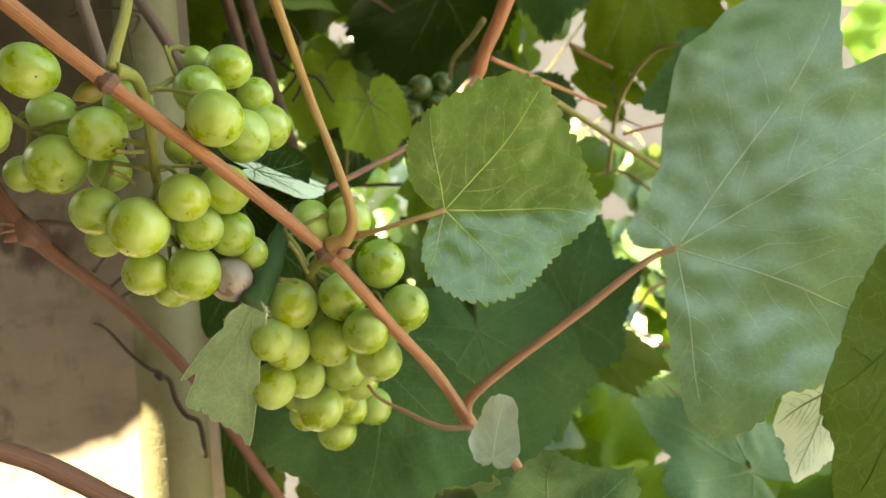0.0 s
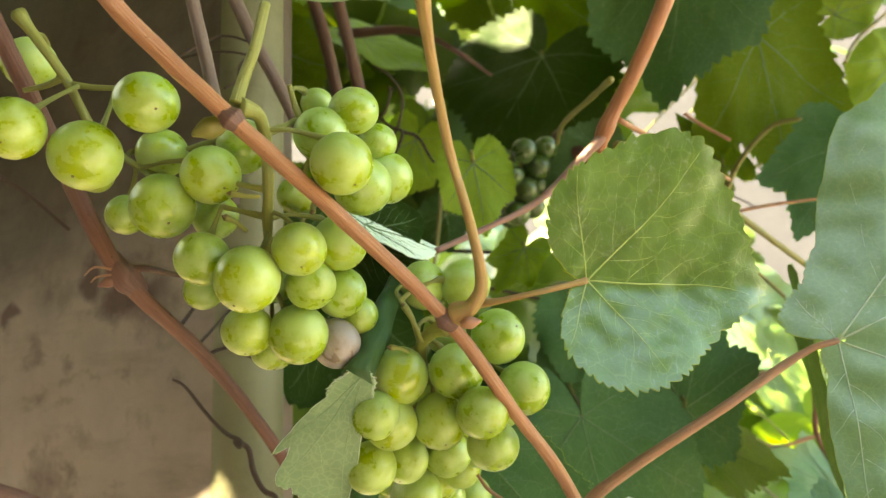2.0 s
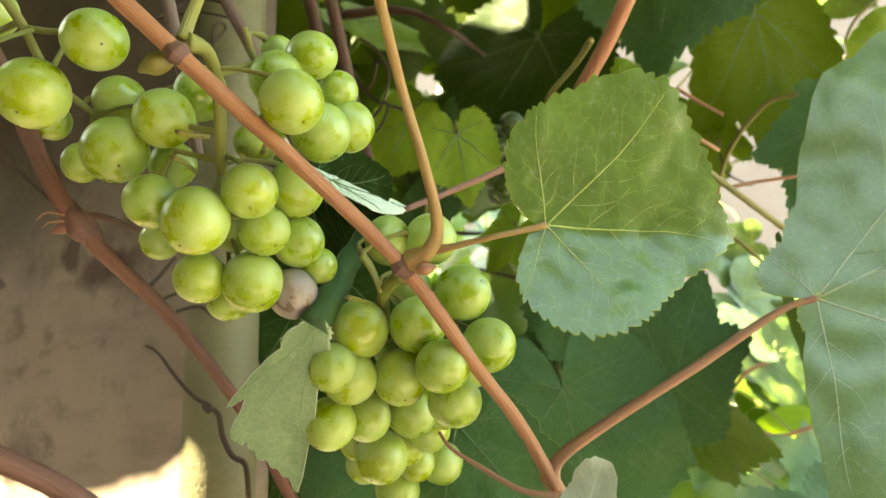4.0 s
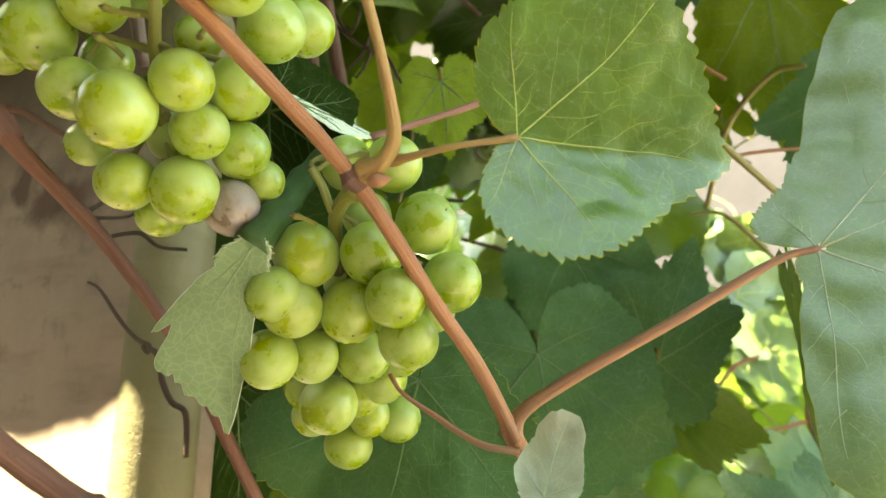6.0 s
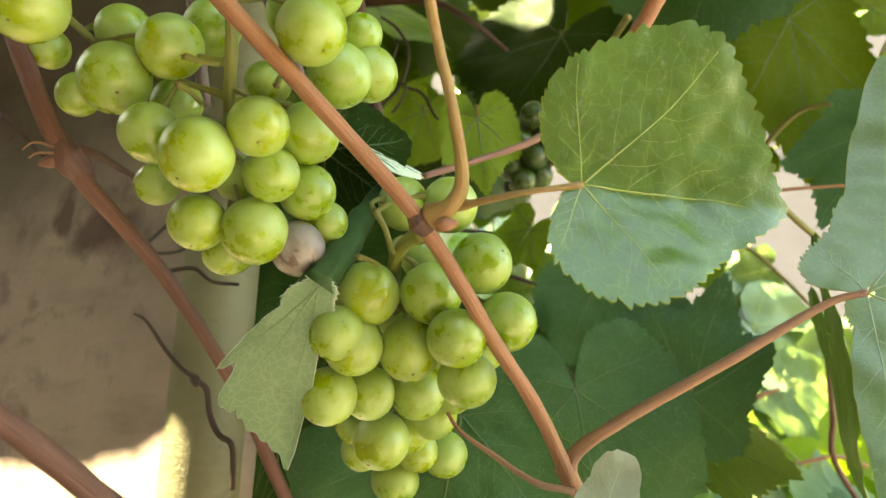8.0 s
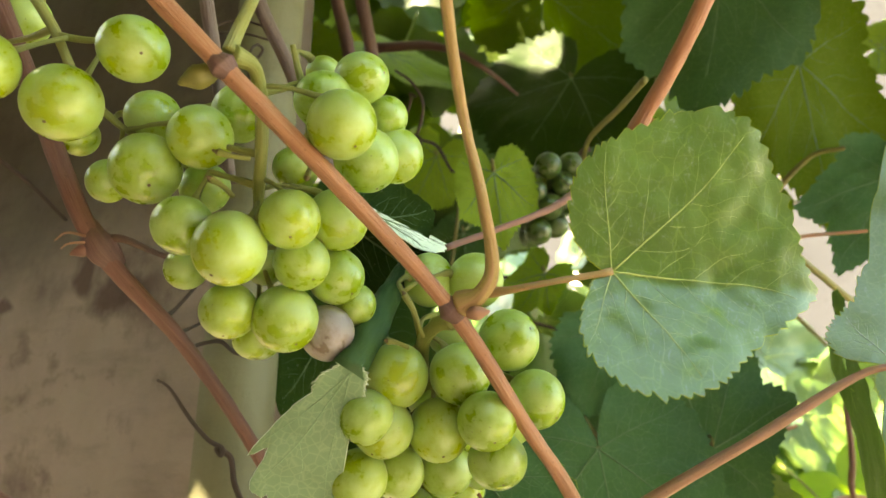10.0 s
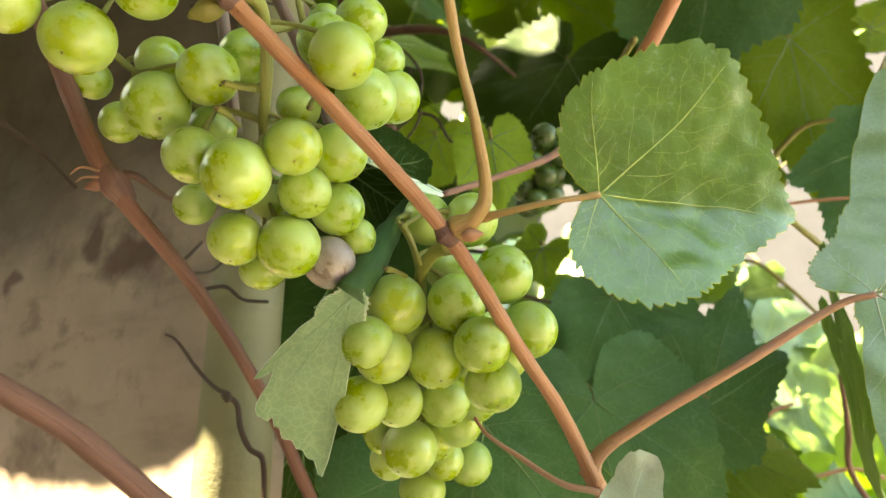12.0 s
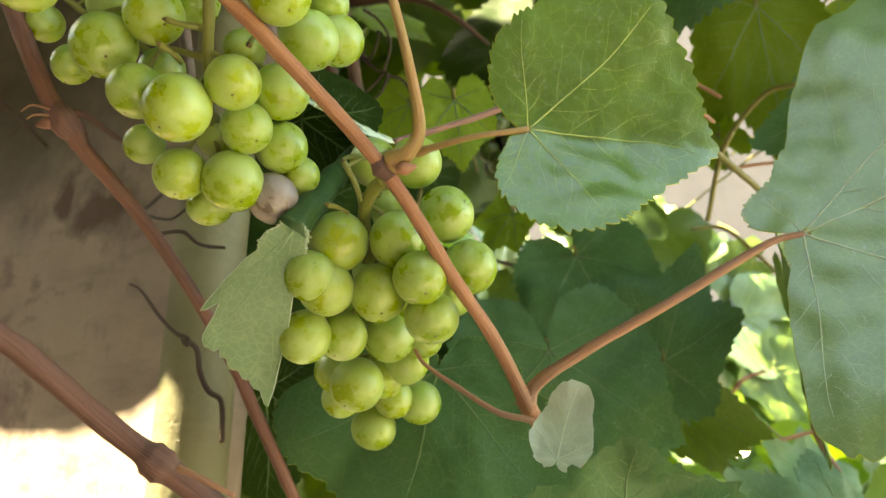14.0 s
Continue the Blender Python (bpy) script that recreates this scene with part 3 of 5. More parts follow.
def nearest_on(line, p):
    best = min(line, key=lambda q: (q - p).length - 0.35 * (q.z - p.z))
    return best


def grape_bunch(label, stalk, stalk_r, arms, berries, purple=(), seed=0, swell=1.03, skin=None):
    """A bunch: its stalk, side arms, and each berry on a short stem."""
    rnd = random.Random(seed)
    bunch = thing("grape_bunch", stalk[0], label, "grapes", "bunches of grapes")
    part("stalk", tube(stalk, stalk_r, 10, 8, wobble=0.15, knots=((0.0, 0.0008, 0.004),)), STEM_GREEN, bunch)
    lines = spline(stalk, 8)[4:]
    for arm in arms:
        part("side_arm", tube(arm, (0.0013, 0.0010, 0.0009), 8, 8, wobble=0.2), STEM_GREEN, bunch)
        lines += spline(arm, 8)[2:]
    for i, (x, y, z, rx, rz) in enumerate(berries):
        rx, rz = rx * swell, rz * swell
        c = Vector((x, y, z))
        k = nearest_on(lines, c)
        d = (k - c).normalized()
        d = (d + Vector((rnd.uniform(-0.3, 0.3), rnd.uniform(-0.1, 0.5), 0.45 + rnd.uniform(-0.2, 0.2)))).normalized()
        ob = new("berry", BERRY_MESH_PURPLE if i in purple else skin or BERRY_MESH)
        q = d.to_track_quat("Z", "Y").to_matrix().to_4x4()
        dep = (rx + rz) / 2
        ob.parent = bunch
        ob.matrix_parent_inverse = bunch.matrix_basis.inverted()
        ob.matrix_basis = Matrix.Translation(c) @ Matrix.Diagonal((rx, dep, rz, 1)) @ q
        sc = new("blossom_scar", SCAR_MESH)
        sc.parent = ob
        sc.matrix_basis = Matrix.Translation((0, 0, -0.955))
        s0 = c + d * dep * 0.93
        if (k - s0).length < 0.04:
            midp = (s0 + k) / 2 + d * 0.003
            part("berry_stem", tube((s0 - d * 0.0006, s0 + d * 0.0022, midp, k), (0.0016, 0.0009, 0.0007, 0.0009), 7, 5), STEM_GREEN, bunch)
    return bunch


grape_bunch("bunch of pale green grapes hanging high against the wall", ((-0.1724, 0.2413, 1.7471), (-0.1632, 0.2439, 1.7338), (-0.1573, 0.2478, 1.7239), (-0.1515, 0.2547, 1.7098), (-0.1430, 0.2604, 1.7016), (-0.1382, 0.2610, 1.6978)), (0.0019, 0.0017, 0.0014, 0.001),
    [((-0.1573, 0.2478, 1.7239), (-0.1498, 0.2480, 1.7221), (-0.1415, 0.2480, 1.7213)), ((-0.1593, 0.2475, 1.7258), (-0.1671, 0.2499, 1.7248), (-0.1751, 0.2521, 1.7251))], [
    (-0.1559, 0.2199, 1.6963, 0.0085, 0.0087),
    (-0.1409, 0.2318, 1.6915, 0.0103, 0.0100),
    (-0.1223, 0.2302, 1.7064, 0.0096, 0.0085),
    (-0.1267, 0.2539, 1.6816, 0.0101, 0.0103),
    (-0.1103, 0.2517, 1.6902, 0.0096, 0.0089),
    (-0.1328, 0.2656, 1.7046, 0.0086, 0.0081),
    (-0.1459, 0.2682, 1.6841, 0.0065, 0.0067),
    (-0.1555, 0.2645, 1.6981, 0.0062, 0.0062),
    (-0.1159, 0.2719, 1.6825, 0.0083, 0.0072),
    (-0.1043, 0.2648, 1.7046, 0.0083, 0.0094),
    (-0.1833, 0.2659, 1.7430, 0.0094, 0.0086),
], seed=3)
BUNCH = grape_bunch("large bunch of pale green grapes, one berry blushing purple", ((-0.0929, 0.2264, 1.7012), (-0.0890, 0.2326, 1.7006), (-0.0895, 0.2421, 1.6945), (-0.0906, 0.2485, 1.6834), (-0.0933, 0.2568, 1.6737), (-0.0959, 0.2700, 1.6596)), (0.0022, 0.0020, 0.0019, 0.0018, 0.0014, 0.001),
    [((-0.0899, 0.2421, 1.6991), (-0.0860, 0.2483, 1.7034), (-0.0821, 0.2553, 1.7084), (-0.0736, 0.2619, 1.7050)), ((-0.0915, 0.2506, 1.6835), (-0.0970, 0.2504, 1.6849), (-0.1047, 0.2520, 1.6878)), ((-0.0930, 0.2562, 1.6762), (-0.0993, 0.2541, 1.6776), (-0.1071, 0.2537, 1.6800)), ((-0.0821, 0.2553, 1.7084), (-0.0834, 0.2522, 1.7135), (-0.0842, 0.2491, 1.7185))], [
    (-0.0753, 0.2562, 1.7034, 0.0090, 0.0086),
    (-0.0653, 0.2372, 1.6855, 0.0091, 0.0093),
    (-0.0648, 0.2582, 1.7118, 0.0084, 0.0076),
    (-0.0587, 0.2699, 1.7043, 0.0065, 0.0069),
    (-0.0637, 0.2653, 1.6878, 0.0096, 0.0098),
    (-0.0561, 0.2742, 1.6931, 0.0082, 0.0091),
    (-0.0795, 0.2690, 1.7206, 0.0060, 0.0048),
    (-0.0856, 0.2662, 1.6860, 0.0071, 0.0063),
    (-0.1115, 0.2495, 1.6621, 0.0086, 0.0080),
    (-0.0961, 0.2457, 1.6540, 0.0094, 0.0102),
    (-0.0807, 0.2475, 1.6627, 0.0082, 0.0080),
    (-0.0713, 0.2635, 1.6681, 0.0088, 0.0091),
    (-0.0803, 0.2606, 1.6542, 0.0081, 0.0077),
    (-0.0730, 0.2738, 1.6536, 0.0080, 0.0087),
    (-0.1214, 0.2772, 1.6579, 0.0068, 0.0065),
    (-0.1019, 0.2649, 1.6412, 0.0083, 0.0078),
    (-0.0861, 0.2679, 1.6395, 0.0092, 0.0098),
    (-0.0978, 0.2802, 1.6357, 0.0074, 0.0060),
    (-0.0756, 0.2773, 1.6370, 0.0077, 0.0086),
    (-0.0683, 0.2822, 1.6468, 0.0060, 0.0064),
    (-0.0960, 0.2762, 1.6593, 0.0064, 0.0075),
], purple=(18,), seed=5)
grape_bunch("full bunch of pale yellow-green grapes under the shoot", ((-0.0368, 0.2687, 1.6391), (-0.0426, 0.2770, 1.6392), (-0.0482, 0.2921, 1.6363), (-0.0491, 0.3067, 1.6254), (-0.0497, 0.3246, 1.6087), (-0.0521, 0.3502, 1.5845)), (0.0024, 0.0022, 0.0018, 0.0014, 0.001),
    [((-0.0477, 0.2946, 1.6341), (-0.0513, 0.2900, 1.6466), (-0.0550, 0.2887, 1.6532)), ((-0.0481, 0.3028, 1.6245), (-0.0364, 0.3064, 1.6251), (-0.0247, 0.3073, 1.6291))], [
    (-0.0563, 0.2904, 1.6261, 0.0095, 0.0099),
    (-0.0365, 0.2918, 1.6268, 0.0090, 0.0094),
    (-0.0641, 0.2852, 1.6130, 0.0078, 0.0081),
    (-0.0600, 0.2918, 1.6102, 0.0090, 0.0087),
    (-0.0435, 0.2985, 1.6102, 0.0091, 0.0098),
    (-0.0282, 0.2865, 1.6120, 0.0086, 0.0084),
    (-0.0253, 0.2969, 1.6010, 0.0088, 0.0083),
    (-0.0210, 0.3020, 1.6392, 0.0093, 0.0098),
    (-0.0130, 0.3038, 1.6202, 0.0089, 0.0095),
    (-0.0684, 0.2992, 1.5956, 0.0081, 0.0092),
    (-0.0573, 0.3087, 1.5975, 0.0080, 0.0084),
    (-0.0426, 0.3183, 1.5988, 0.0090, 0.0086),
    (-0.0312, 0.3260, 1.5996, 0.0073, 0.0068),
] + [
    (-0.0557, 0.3290, 1.5833, 0.0093, 0.0097),
    (-0.0388, 0.3378, 1.5928, 0.0084, 0.0084),
    (-0.0356, 0.3580, 1.5795, 0.0084, 0.0084),
    (-0.0450, 0.3509, 1.5803, 0.0078, 0.0069),
    (-0.0543, 0.3605, 1.5697, 0.0090, 0.0082),
    (-0.0655, 0.3483, 1.5803, 0.0069, 0.0077),
    (-0.0404, 0.3040, 1.6422, 0.0075, 0.0078),
    (-0.0474, 0.3015, 1.6597, 0.0078, 0.0089),
    (-0.0318, 0.3012, 1.6591, 0.0089, 0.0091),
    (-0.0528, 0.3244, 1.6097, 0.0082, 0.0086),
    (-0.0352, 0.3204, 1.6119, 0.0080, 0.0084),
    (-0.0479, 0.3153, 1.6232, 0.0080, 0.0084),
    (-0.0661, 0.3412, 1.5902, 0.0081, 0.0085),
    (-0.0480, 0.3411, 1.5880, 0.0080, 0.0084),
    (-0.0202, 0.3225, 1.6150, 0.0073, 0.0081),
], seed=8, swell=1.05)

rear = random.Random(12)
rear_line = [Vector((0.0056, 0.4738, 1.7762)), Vector((0.0010, 0.4827, 1.7350))]
rear_berries = []
for i in range(16):
    f = i / 15
    c = rear_line[0].lerp(rear_line[1], f)
    a, r = i * 2.4, 0.015 * (1 - 0.45 * f)
    rear_berries.append((c.x + r * math.cos(a), c.y + r * math.sin(a), c.z, 0.0082 + rear.uniform(-0.0008, 0.0008), 0.0086))
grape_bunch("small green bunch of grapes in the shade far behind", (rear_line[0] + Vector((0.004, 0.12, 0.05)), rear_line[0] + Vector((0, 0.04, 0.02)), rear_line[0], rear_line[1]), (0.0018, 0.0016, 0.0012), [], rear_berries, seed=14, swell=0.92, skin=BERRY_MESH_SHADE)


# ---- shoots ----
def shoot(label, points, radii, material, knots=(), group="shoots of the vine", sides=18, seed=0, per=14, extra=()):
    s = thing("vine_shoot", points[0], label, "vine shoot", group)
    part("cane", tube(points, radii, sides, per, wobble=0.10, knots=knots, seed=seed), material, s)
    for name, pts, rr, mat in extra:
        part(name, tube(pts, rr, 9, 10, wobble=0.2, seed=seed), mat, s)
    return s


def bud(name, at, direction, size, material, parent):
    bm = bmesh.new()
    bmesh.ops.create_icosphere(bm, subdivisions=3, radius=1.0)
    for v in bm.verts:
        v.co.x *= 1 - 0.55 * max(0, v.co.z)
        v.co.y *= 1 - 0.55 * max(0, v.co.z)
        v.co += v.co * 0.12 * noise.noise(v.co * 2.5)
    bm.transform(Matrix.Translation(at) @ Vector(direction).to_track_quat("Z", "Y").to_matrix().to_4x4() @ Matrix.Diagonal((size * 0.6, size * 0.6, size, 1)))
    return part(name, bm, material, parent)


main = shoot("orange-brown vine shoot carrying the grape bunches", ((-0.1354, 0.1926, 1.7458), (-0.1205, 0.2061, 1.7231), (-0.0952, 0.2232, 1.6972), (-0.0678, 0.2423, 1.6715), (-0.0379, 0.2642, 1.6413), (-0.0171, 0.2864, 1.6112), (-0.0040, 0.3001, 1.5928), (0.0071, 0.3125, 1.5715)), (0.0028, 0.0027, 0.0026, 0.0024, 0.0023, 0.0023, 0.0023), BARK_ORANGE,
    knots=((0.99, 0.0008, 0.004),), seed=1,
    extra=[("tendril", ((0.0075, 0.3111, 1.5687), (-0.0047, 0.3047, 1.5714), (-0.0187, 0.3012, 1.5799), (-0.0274, 0.3002, 1.5859), (-0.0313, 0.3012, 1.5913)), (0.0012, 0.0010, 0.0008, 0.0006), BARK_PINK),
           ("shoot_end", ((0.0072, 0.3123, 1.5724), (0.0135, 0.3167, 1.5608), (0.0232, 0.3210, 1.5536), (0.0322, 0.3304, 1.5323)), (0.0025, 0.0020, 0.0019), BARK_ORANGE)])
for a, b, c in (((-0.0969, 0.2224, 1.6988), (-0.0949, 0.2233, 1.6969), (-0.0914, 0.2254, 1.6937)), ((-0.0404, 0.2629, 1.6440), (-0.0377, 0.2642, 1.6412), (-0.0354, 0.2659, 1.6381))):
    part("node", tube((a, b, c), (0.0019, 0.0029, 0.0039, 0.0030, 0.0019), 20, 14, wobble=0.25, seed=6), BARK_NODE, main)
bud("bud", (-0.0300, 0.2604, 1.6390), (1, -0.2, 0.1), 0.0034, BARK_PINK, main)
bud("bud", (-0.1022, 0.2278, 1.6956), (-1, 0, -0.3), 0.0055, STEM_OLIVE, main)
# bare berry stems whose grapes have dropped
for line in (((-0.0918, 0.243, 1.679), (-0.0952, 0.24, 1.6783), (-0.099, 0.238, 1.6788)),
    ((-0.0968, 0.247, 1.6694), (-0.0993, 0.244, 1.6716), (-0.1016, 0.241, 1.6724)),
    ((-0.0756, 0.25, 1.6814), (-0.076, 0.247, 1.6769), (-0.076, 0.245, 1.6736)),
    ((-0.0469, 0.279, 1.6359), (-0.0497, 0.276, 1.6434), (-0.0522, 0.274, 1.6478)),
    ((-0.0518, 0.283, 1.6335), (-0.055, 0.28, 1.6346), (-0.0576, 0.278, 1.6347))):
    part("bare_stem", tube(line, (0.0007, 0.0007, 0.0011), 8, 6, wobble=0.2), STEM_GREEN, BUNCH)
    bud("bare_stem_end", line[-1], Vector(line[-1]) - Vector(line[0]), 0.0013, SCAR, BUNCH)
left_cane = shoot("reddish brown woody shoot against the plaster wall", ((-0.2050, 0.2500, 1.7850), (-0.1840, 0.2550, 1.7420), (-0.1640, 0.2600, 1.7000), (-0.1451, 0.2660, 1.6626), (-0.1290, 0.3050, 1.6362), (-0.1145, 0.3460, 1.6025), (-0.1000, 0.3660, 1.5670), (-0.0880, 0.3860, 1.5350)), (0.0032, 0.0032, 0.0031, 0.0027, 0.0025, 0.0026, 0.0026), BARK_BROWN,
    seed=2,
    extra=[("spur", ((-0.1440, 0.2670, 1.6645), (-0.1385, 0.2690, 1.6650), (-0.1405, 0.2900, 1.6680), (-0.1400, 0.3100, 1.6705)), (0.0014, 0.0011, 0.0009), BARK_DARK),
           ("tendril", ((-0.1310, 0.3150, 1.6370), (-0.1350, 0.3230, 1.6415), (-0.1288, 0.3300, 1.6445), (-0.1234, 0.3350, 1.6407), (-0.1147, 0.3400, 1.6407)), (0.0008, 0.0008, 0.0007), TENDRIL_DARK),
           ("tendril", ((-0.1330, 0.3020, 1.6420), (-0.1418, 0.3450, 1.6556), (-0.1380, 0.3530, 1.6640), (-0.1333, 0.3600, 1.6700)), (0.0007, 0.0007, 0.0006), TENDRIL_DARK),
           ("bark_shred", ((-0.1451, 0.2630, 1.6635), (-0.1505, 0.2590, 1.6640), (-0.1535, 0.2580, 1.6612)), (0.0005, 0.0004, 0.0002), BARK_PINK),
           ("bark_shred", ((-0.1455, 0.2632, 1.6622), (-0.1500, 0.2600, 1.6610), (-0.1518, 0.2590, 1.6590)), (0.0005, 0.0004, 0.0002), BARK_PINK)])
part("node", tube(((-0.1485, 0.2648, 1.6695), (-0.1451, 0.2660, 1.6626), (-0.1415, 0.2735, 1.6575)), (0.0024, 0.0036, 0.0052, 0.0040, 0.0024), 20, 14, wobble=0.30, seed=7), BARK_NODE, left_cane)
bud("bud", (-0.1485, 0.2640, 1.6600), (-0.8, -0.3, -0.4), 0.0034, BARK_BROWN, left_cane)
low_cane = shoot("thick rust-brown vine cane crossing in front of the wall", ((-0.1647, 0.2057, 1.6045), (-0.1485, 0.2140, 1.5973), (-0.1367, 0.2223, 1.5902), (-0.1242, 0.2342, 1.5808), (-0.1061, 0.2520, 1.5623), (-0.0928, 0.2580, 1.5521), (-0.0834, 0.2640, 1.5444), (-0.0685, 0.2720, 1.5324)), (0.0030, 0.0030, 0.0031, 0.0032, 0.0033, 0.0032), BARK_RUST,
    knots=((0.73, 0.0013, 0.0032), (0.745, 0.0007, 0.0012), (0.715, 0.0007, 0.0012)), seed=3,
    extra=[("shred", ((-0.0880, 0.2540, 1.5526), (-0.0808, 0.2540, 1.5495), (-0.0729, 0.2560, 1.5456)), (0.0010, 0.0009, 0.0006), BARK_PINK)])
shoot("smooth red-orange vine shoot rising behind the round leaf", ((0.0800, 0.3098, 1.8176), (0.0694, 0.3162, 1.7986), (0.0511, 0.3285, 1.7619), (0.0335, 0.3392, 1.7326), (0.0305, 0.3454, 1.7232)), (0.0040, 0.0038, 0.0036, 0.0033, 0.0028), BARK_RED, knots=((0.90, 0.0011, 0.005),), seed=4,
    extra=[("side_shoot", ((0.0341, 0.3396, 1.7308), (0.0221, 0.3402, 1.7196), (0.0009, 0.3386, 1.7006), (-0.0264, 0.3290, 1.6860), (-0.0432, 0.3220, 1.6775)), (0.0026, 0.0018, 0.0013, 0.0013), BARK_MAUVE),
           ("petiole", ((0.0397, 0.3403, 1.7364), (0.0723, 0.3786, 1.7349), (0.1119, 0.4194, 1.7305)), (0.0013, 0.0011, 0.0010), BARK_ORANGE),
           ("petiole", ((0.0381, 0.3445, 1.7262), (0.0615, 0.3697, 1.7300), (0.1019, 0.4122, 1.7175), (0.1466, 0.4463, 1.6955), (0.1789, 0.4693, 1.6795)), (0.0020, 0.0018, 0.0017), STEM_OLIVE),
           ("petiole", ((0.0394, 0.3458, 1.7586), (0.0372, 0.3924, 1.7709), (0.0273, 0.4328, 1.7743), (0.0260, 0.4539, 1.7715)), (0.0016, 0.0015, 0.0013), STEM_OLIVE)])


# ---- leaves near the grapes ----
vine_leaf((0.0067, 0.2586, 1.6496), (0.0645, 0.2677, 1.6452), (-0.15, -1.0, 0.03), "round toothed green vine leaf with pale yellow veins", stalk=((-0.0271, 0.2630, 1.6455), (-0.0213, 0.2589, 1.6450), (-0.0083, 0.2553, 1.6465), (0.0067, 0.2588, 1.6497)), stalk_r=(0.0012, 0.0009, 0.0009), stalk_mat=STEM_ROSE,
    top=LEAF_MAIN, mains=(-1, 47, -50, 99, -108), shape=ROUND_HIGH, low=ROUND_LOW, uneven=0.0, fold=-0.30, cup=0.0, bend=0.10, wave=0.04, tooth=0.025, teeth=66, seed=1, rings=30, spokes=340, radius=0.00022, twigs=4, margin=MARGIN)
vine_leaf((0.1023, 0.3084, 1.6312), (0.2119, 0.2840, 1.6366), (-0.12, -0.97, 0.25), "large bluish green vine leaf with toothed lobes", stalk=((0.0050, 0.3123, 1.5729), (0.0093, 0.3105, 1.5809), (0.0241, 0.3101, 1.5908), (0.0567, 0.3095, 1.6088), (0.0890, 0.3080, 1.6275), (0.1023, 0.3088, 1.6313)), stalk_r=(0.0026, 0.0020, 0.0018, 0.0017, 0.0010), stalk_mat=BARK_PINK, top=LEAF_BLUE,
    vein=VEIN_PALE, mains=(21, 46, -30, -93, 118), shape=GRAND_HIGH, low=GRAND_LOW, uneven=0.02, fold=0.0, cup=0.02, bend=0.10, wave=0.06, tooth=0.013, teeth=74, seed=2, rings=30, spokes=300, radius=0.00028, twigs=4, margin=MARGIN)
vine_leaf((-0.0363, 0.1850, 1.7119), (-0.1120, 0.1180, 1.6905), (-0.02, -0.30, 1.0), "pale underside of a vine leaf above the shoot", stalk=((-0.0346, 0.2639, 1.6425), (-0.0290, 0.2600, 1.6445), (-0.0258, 0.2566, 1.6518), (-0.0284, 0.2460, 1.6681), (-0.0327, 0.2360, 1.6857), (-0.0355, 0.2150, 1.7017), (-0.0363, 0.1850, 1.7119)), stalk_r=(0.0027, 0.0017, 0.0015, 0.0015, 0.0016, 0.0021), stalk_mat=STEM_ROSE,
    shape=WEDGE, squeeze=1.15, fold=-0.1, wave=0.04, seed=3, vein=VEIN_PALE, radius=0.0007, mains=(8, 50, -60), lift=-0.0002, twigs=0)
curled = vine_leaf((-0.0674, 0.2745, 1.6247), (-0.0811, 0.3050, 1.5736), (0.08, -0.85, -0.52), "curled vine leaf showing its pale underside by the grapes", top=LEAF_UNDER, under=LEAF_SHADE_DARK, vein=LEAF_UNDER, shape=CURL_HIGH, low=CURL_LOW, uneven=0.0, wave=0.05, seed=4, tooth=0.022, teeth=60, rings=24, spokes=300, radius=0.00022, mains=(-3, -25, -37), twigs=2, margin=LEAF_FELT)
tagged(part("curled_lobe", tube(((-0.0560, 0.3093, 1.6690), (-0.0600, 0.2985, 1.6540), (-0.0645, 0.2860, 1.6385), (-0.0688, 0.2750, 1.6248)), (0.0022, 0.0040, 0.0050, 0.0050), 20, 10, wobble=0.30, seed=3), LEAF_CRINKLED, curled), "dark green upper face of the rolled lobe")
vine_leaf((0.0145, 0.3055, 1.5561), (0.0222, 0.3055, 1.5812), (0.0, -0.75, 0.55), "small white-felted young leaf at the shoot's joint", top=LEAF_FELT, under=LEAF_FELT, vein=LEAF_FELT, shape=PEAR, uneven=0.08, roll=-0.5, wave=0.14, seed=5, rings=12, spokes=110, tooth=0.02, radius=0.0002)
vine_leaf((0.0323, 0.2904, 1.5281), (0.0323, 0.2752, 1.5612), (0.05, -0.9, 0.4), "crinkled green vine leaf below the shoot", top=LEAF_CRINKLED, vein=VEIN_DIM, squeeze=1.3, shape=BROAD, wave=0.14, tooth=0.05, teeth=40, seed=6)
vine_leaf((-0.0300, 0.3780, 1.5950), (-0.0464, 0.3650, 1.5180), (-0.05, -0.93, 0.3), "broad dark bluish vine leaf under the bunch", top=LEAF_DEEP, vein=VEIN_DIM, margin=MARGIN, squeeze=1.0, shape=DRAPED, wave=0.08, tooth=0.025, teeth=60, spokes=200, seed=7)
# added leaf whose near-black green stands for shade under the bunches
vine_leaf((-0.0620, 0.4300, 1.6250), (-0.0500, 0.4200, 1.5500), (0.0, -0.93, 0.25), "vine leaf added to darken the shaded gap under the bunches", top=LEAF_SHADE_DARK, under=LEAF_SHADE_DARK, vein=VEIN_DIM, squeeze=0.95, shape=BROAD, wave=0.08, tooth=0.03, seed=7.5, stalk=((-0.06, 0.70, 1.72), (-0.06, 0.55, 1.68), (-0.0620, 0.4300, 1.6250)), stalk_mat=STEM_OLIVE)
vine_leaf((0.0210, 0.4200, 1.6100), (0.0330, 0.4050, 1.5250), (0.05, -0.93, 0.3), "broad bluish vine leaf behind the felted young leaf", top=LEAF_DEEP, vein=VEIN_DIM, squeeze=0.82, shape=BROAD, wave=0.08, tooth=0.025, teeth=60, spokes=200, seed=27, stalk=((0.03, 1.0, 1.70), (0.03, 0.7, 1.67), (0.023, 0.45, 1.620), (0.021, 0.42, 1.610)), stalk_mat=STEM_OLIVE)
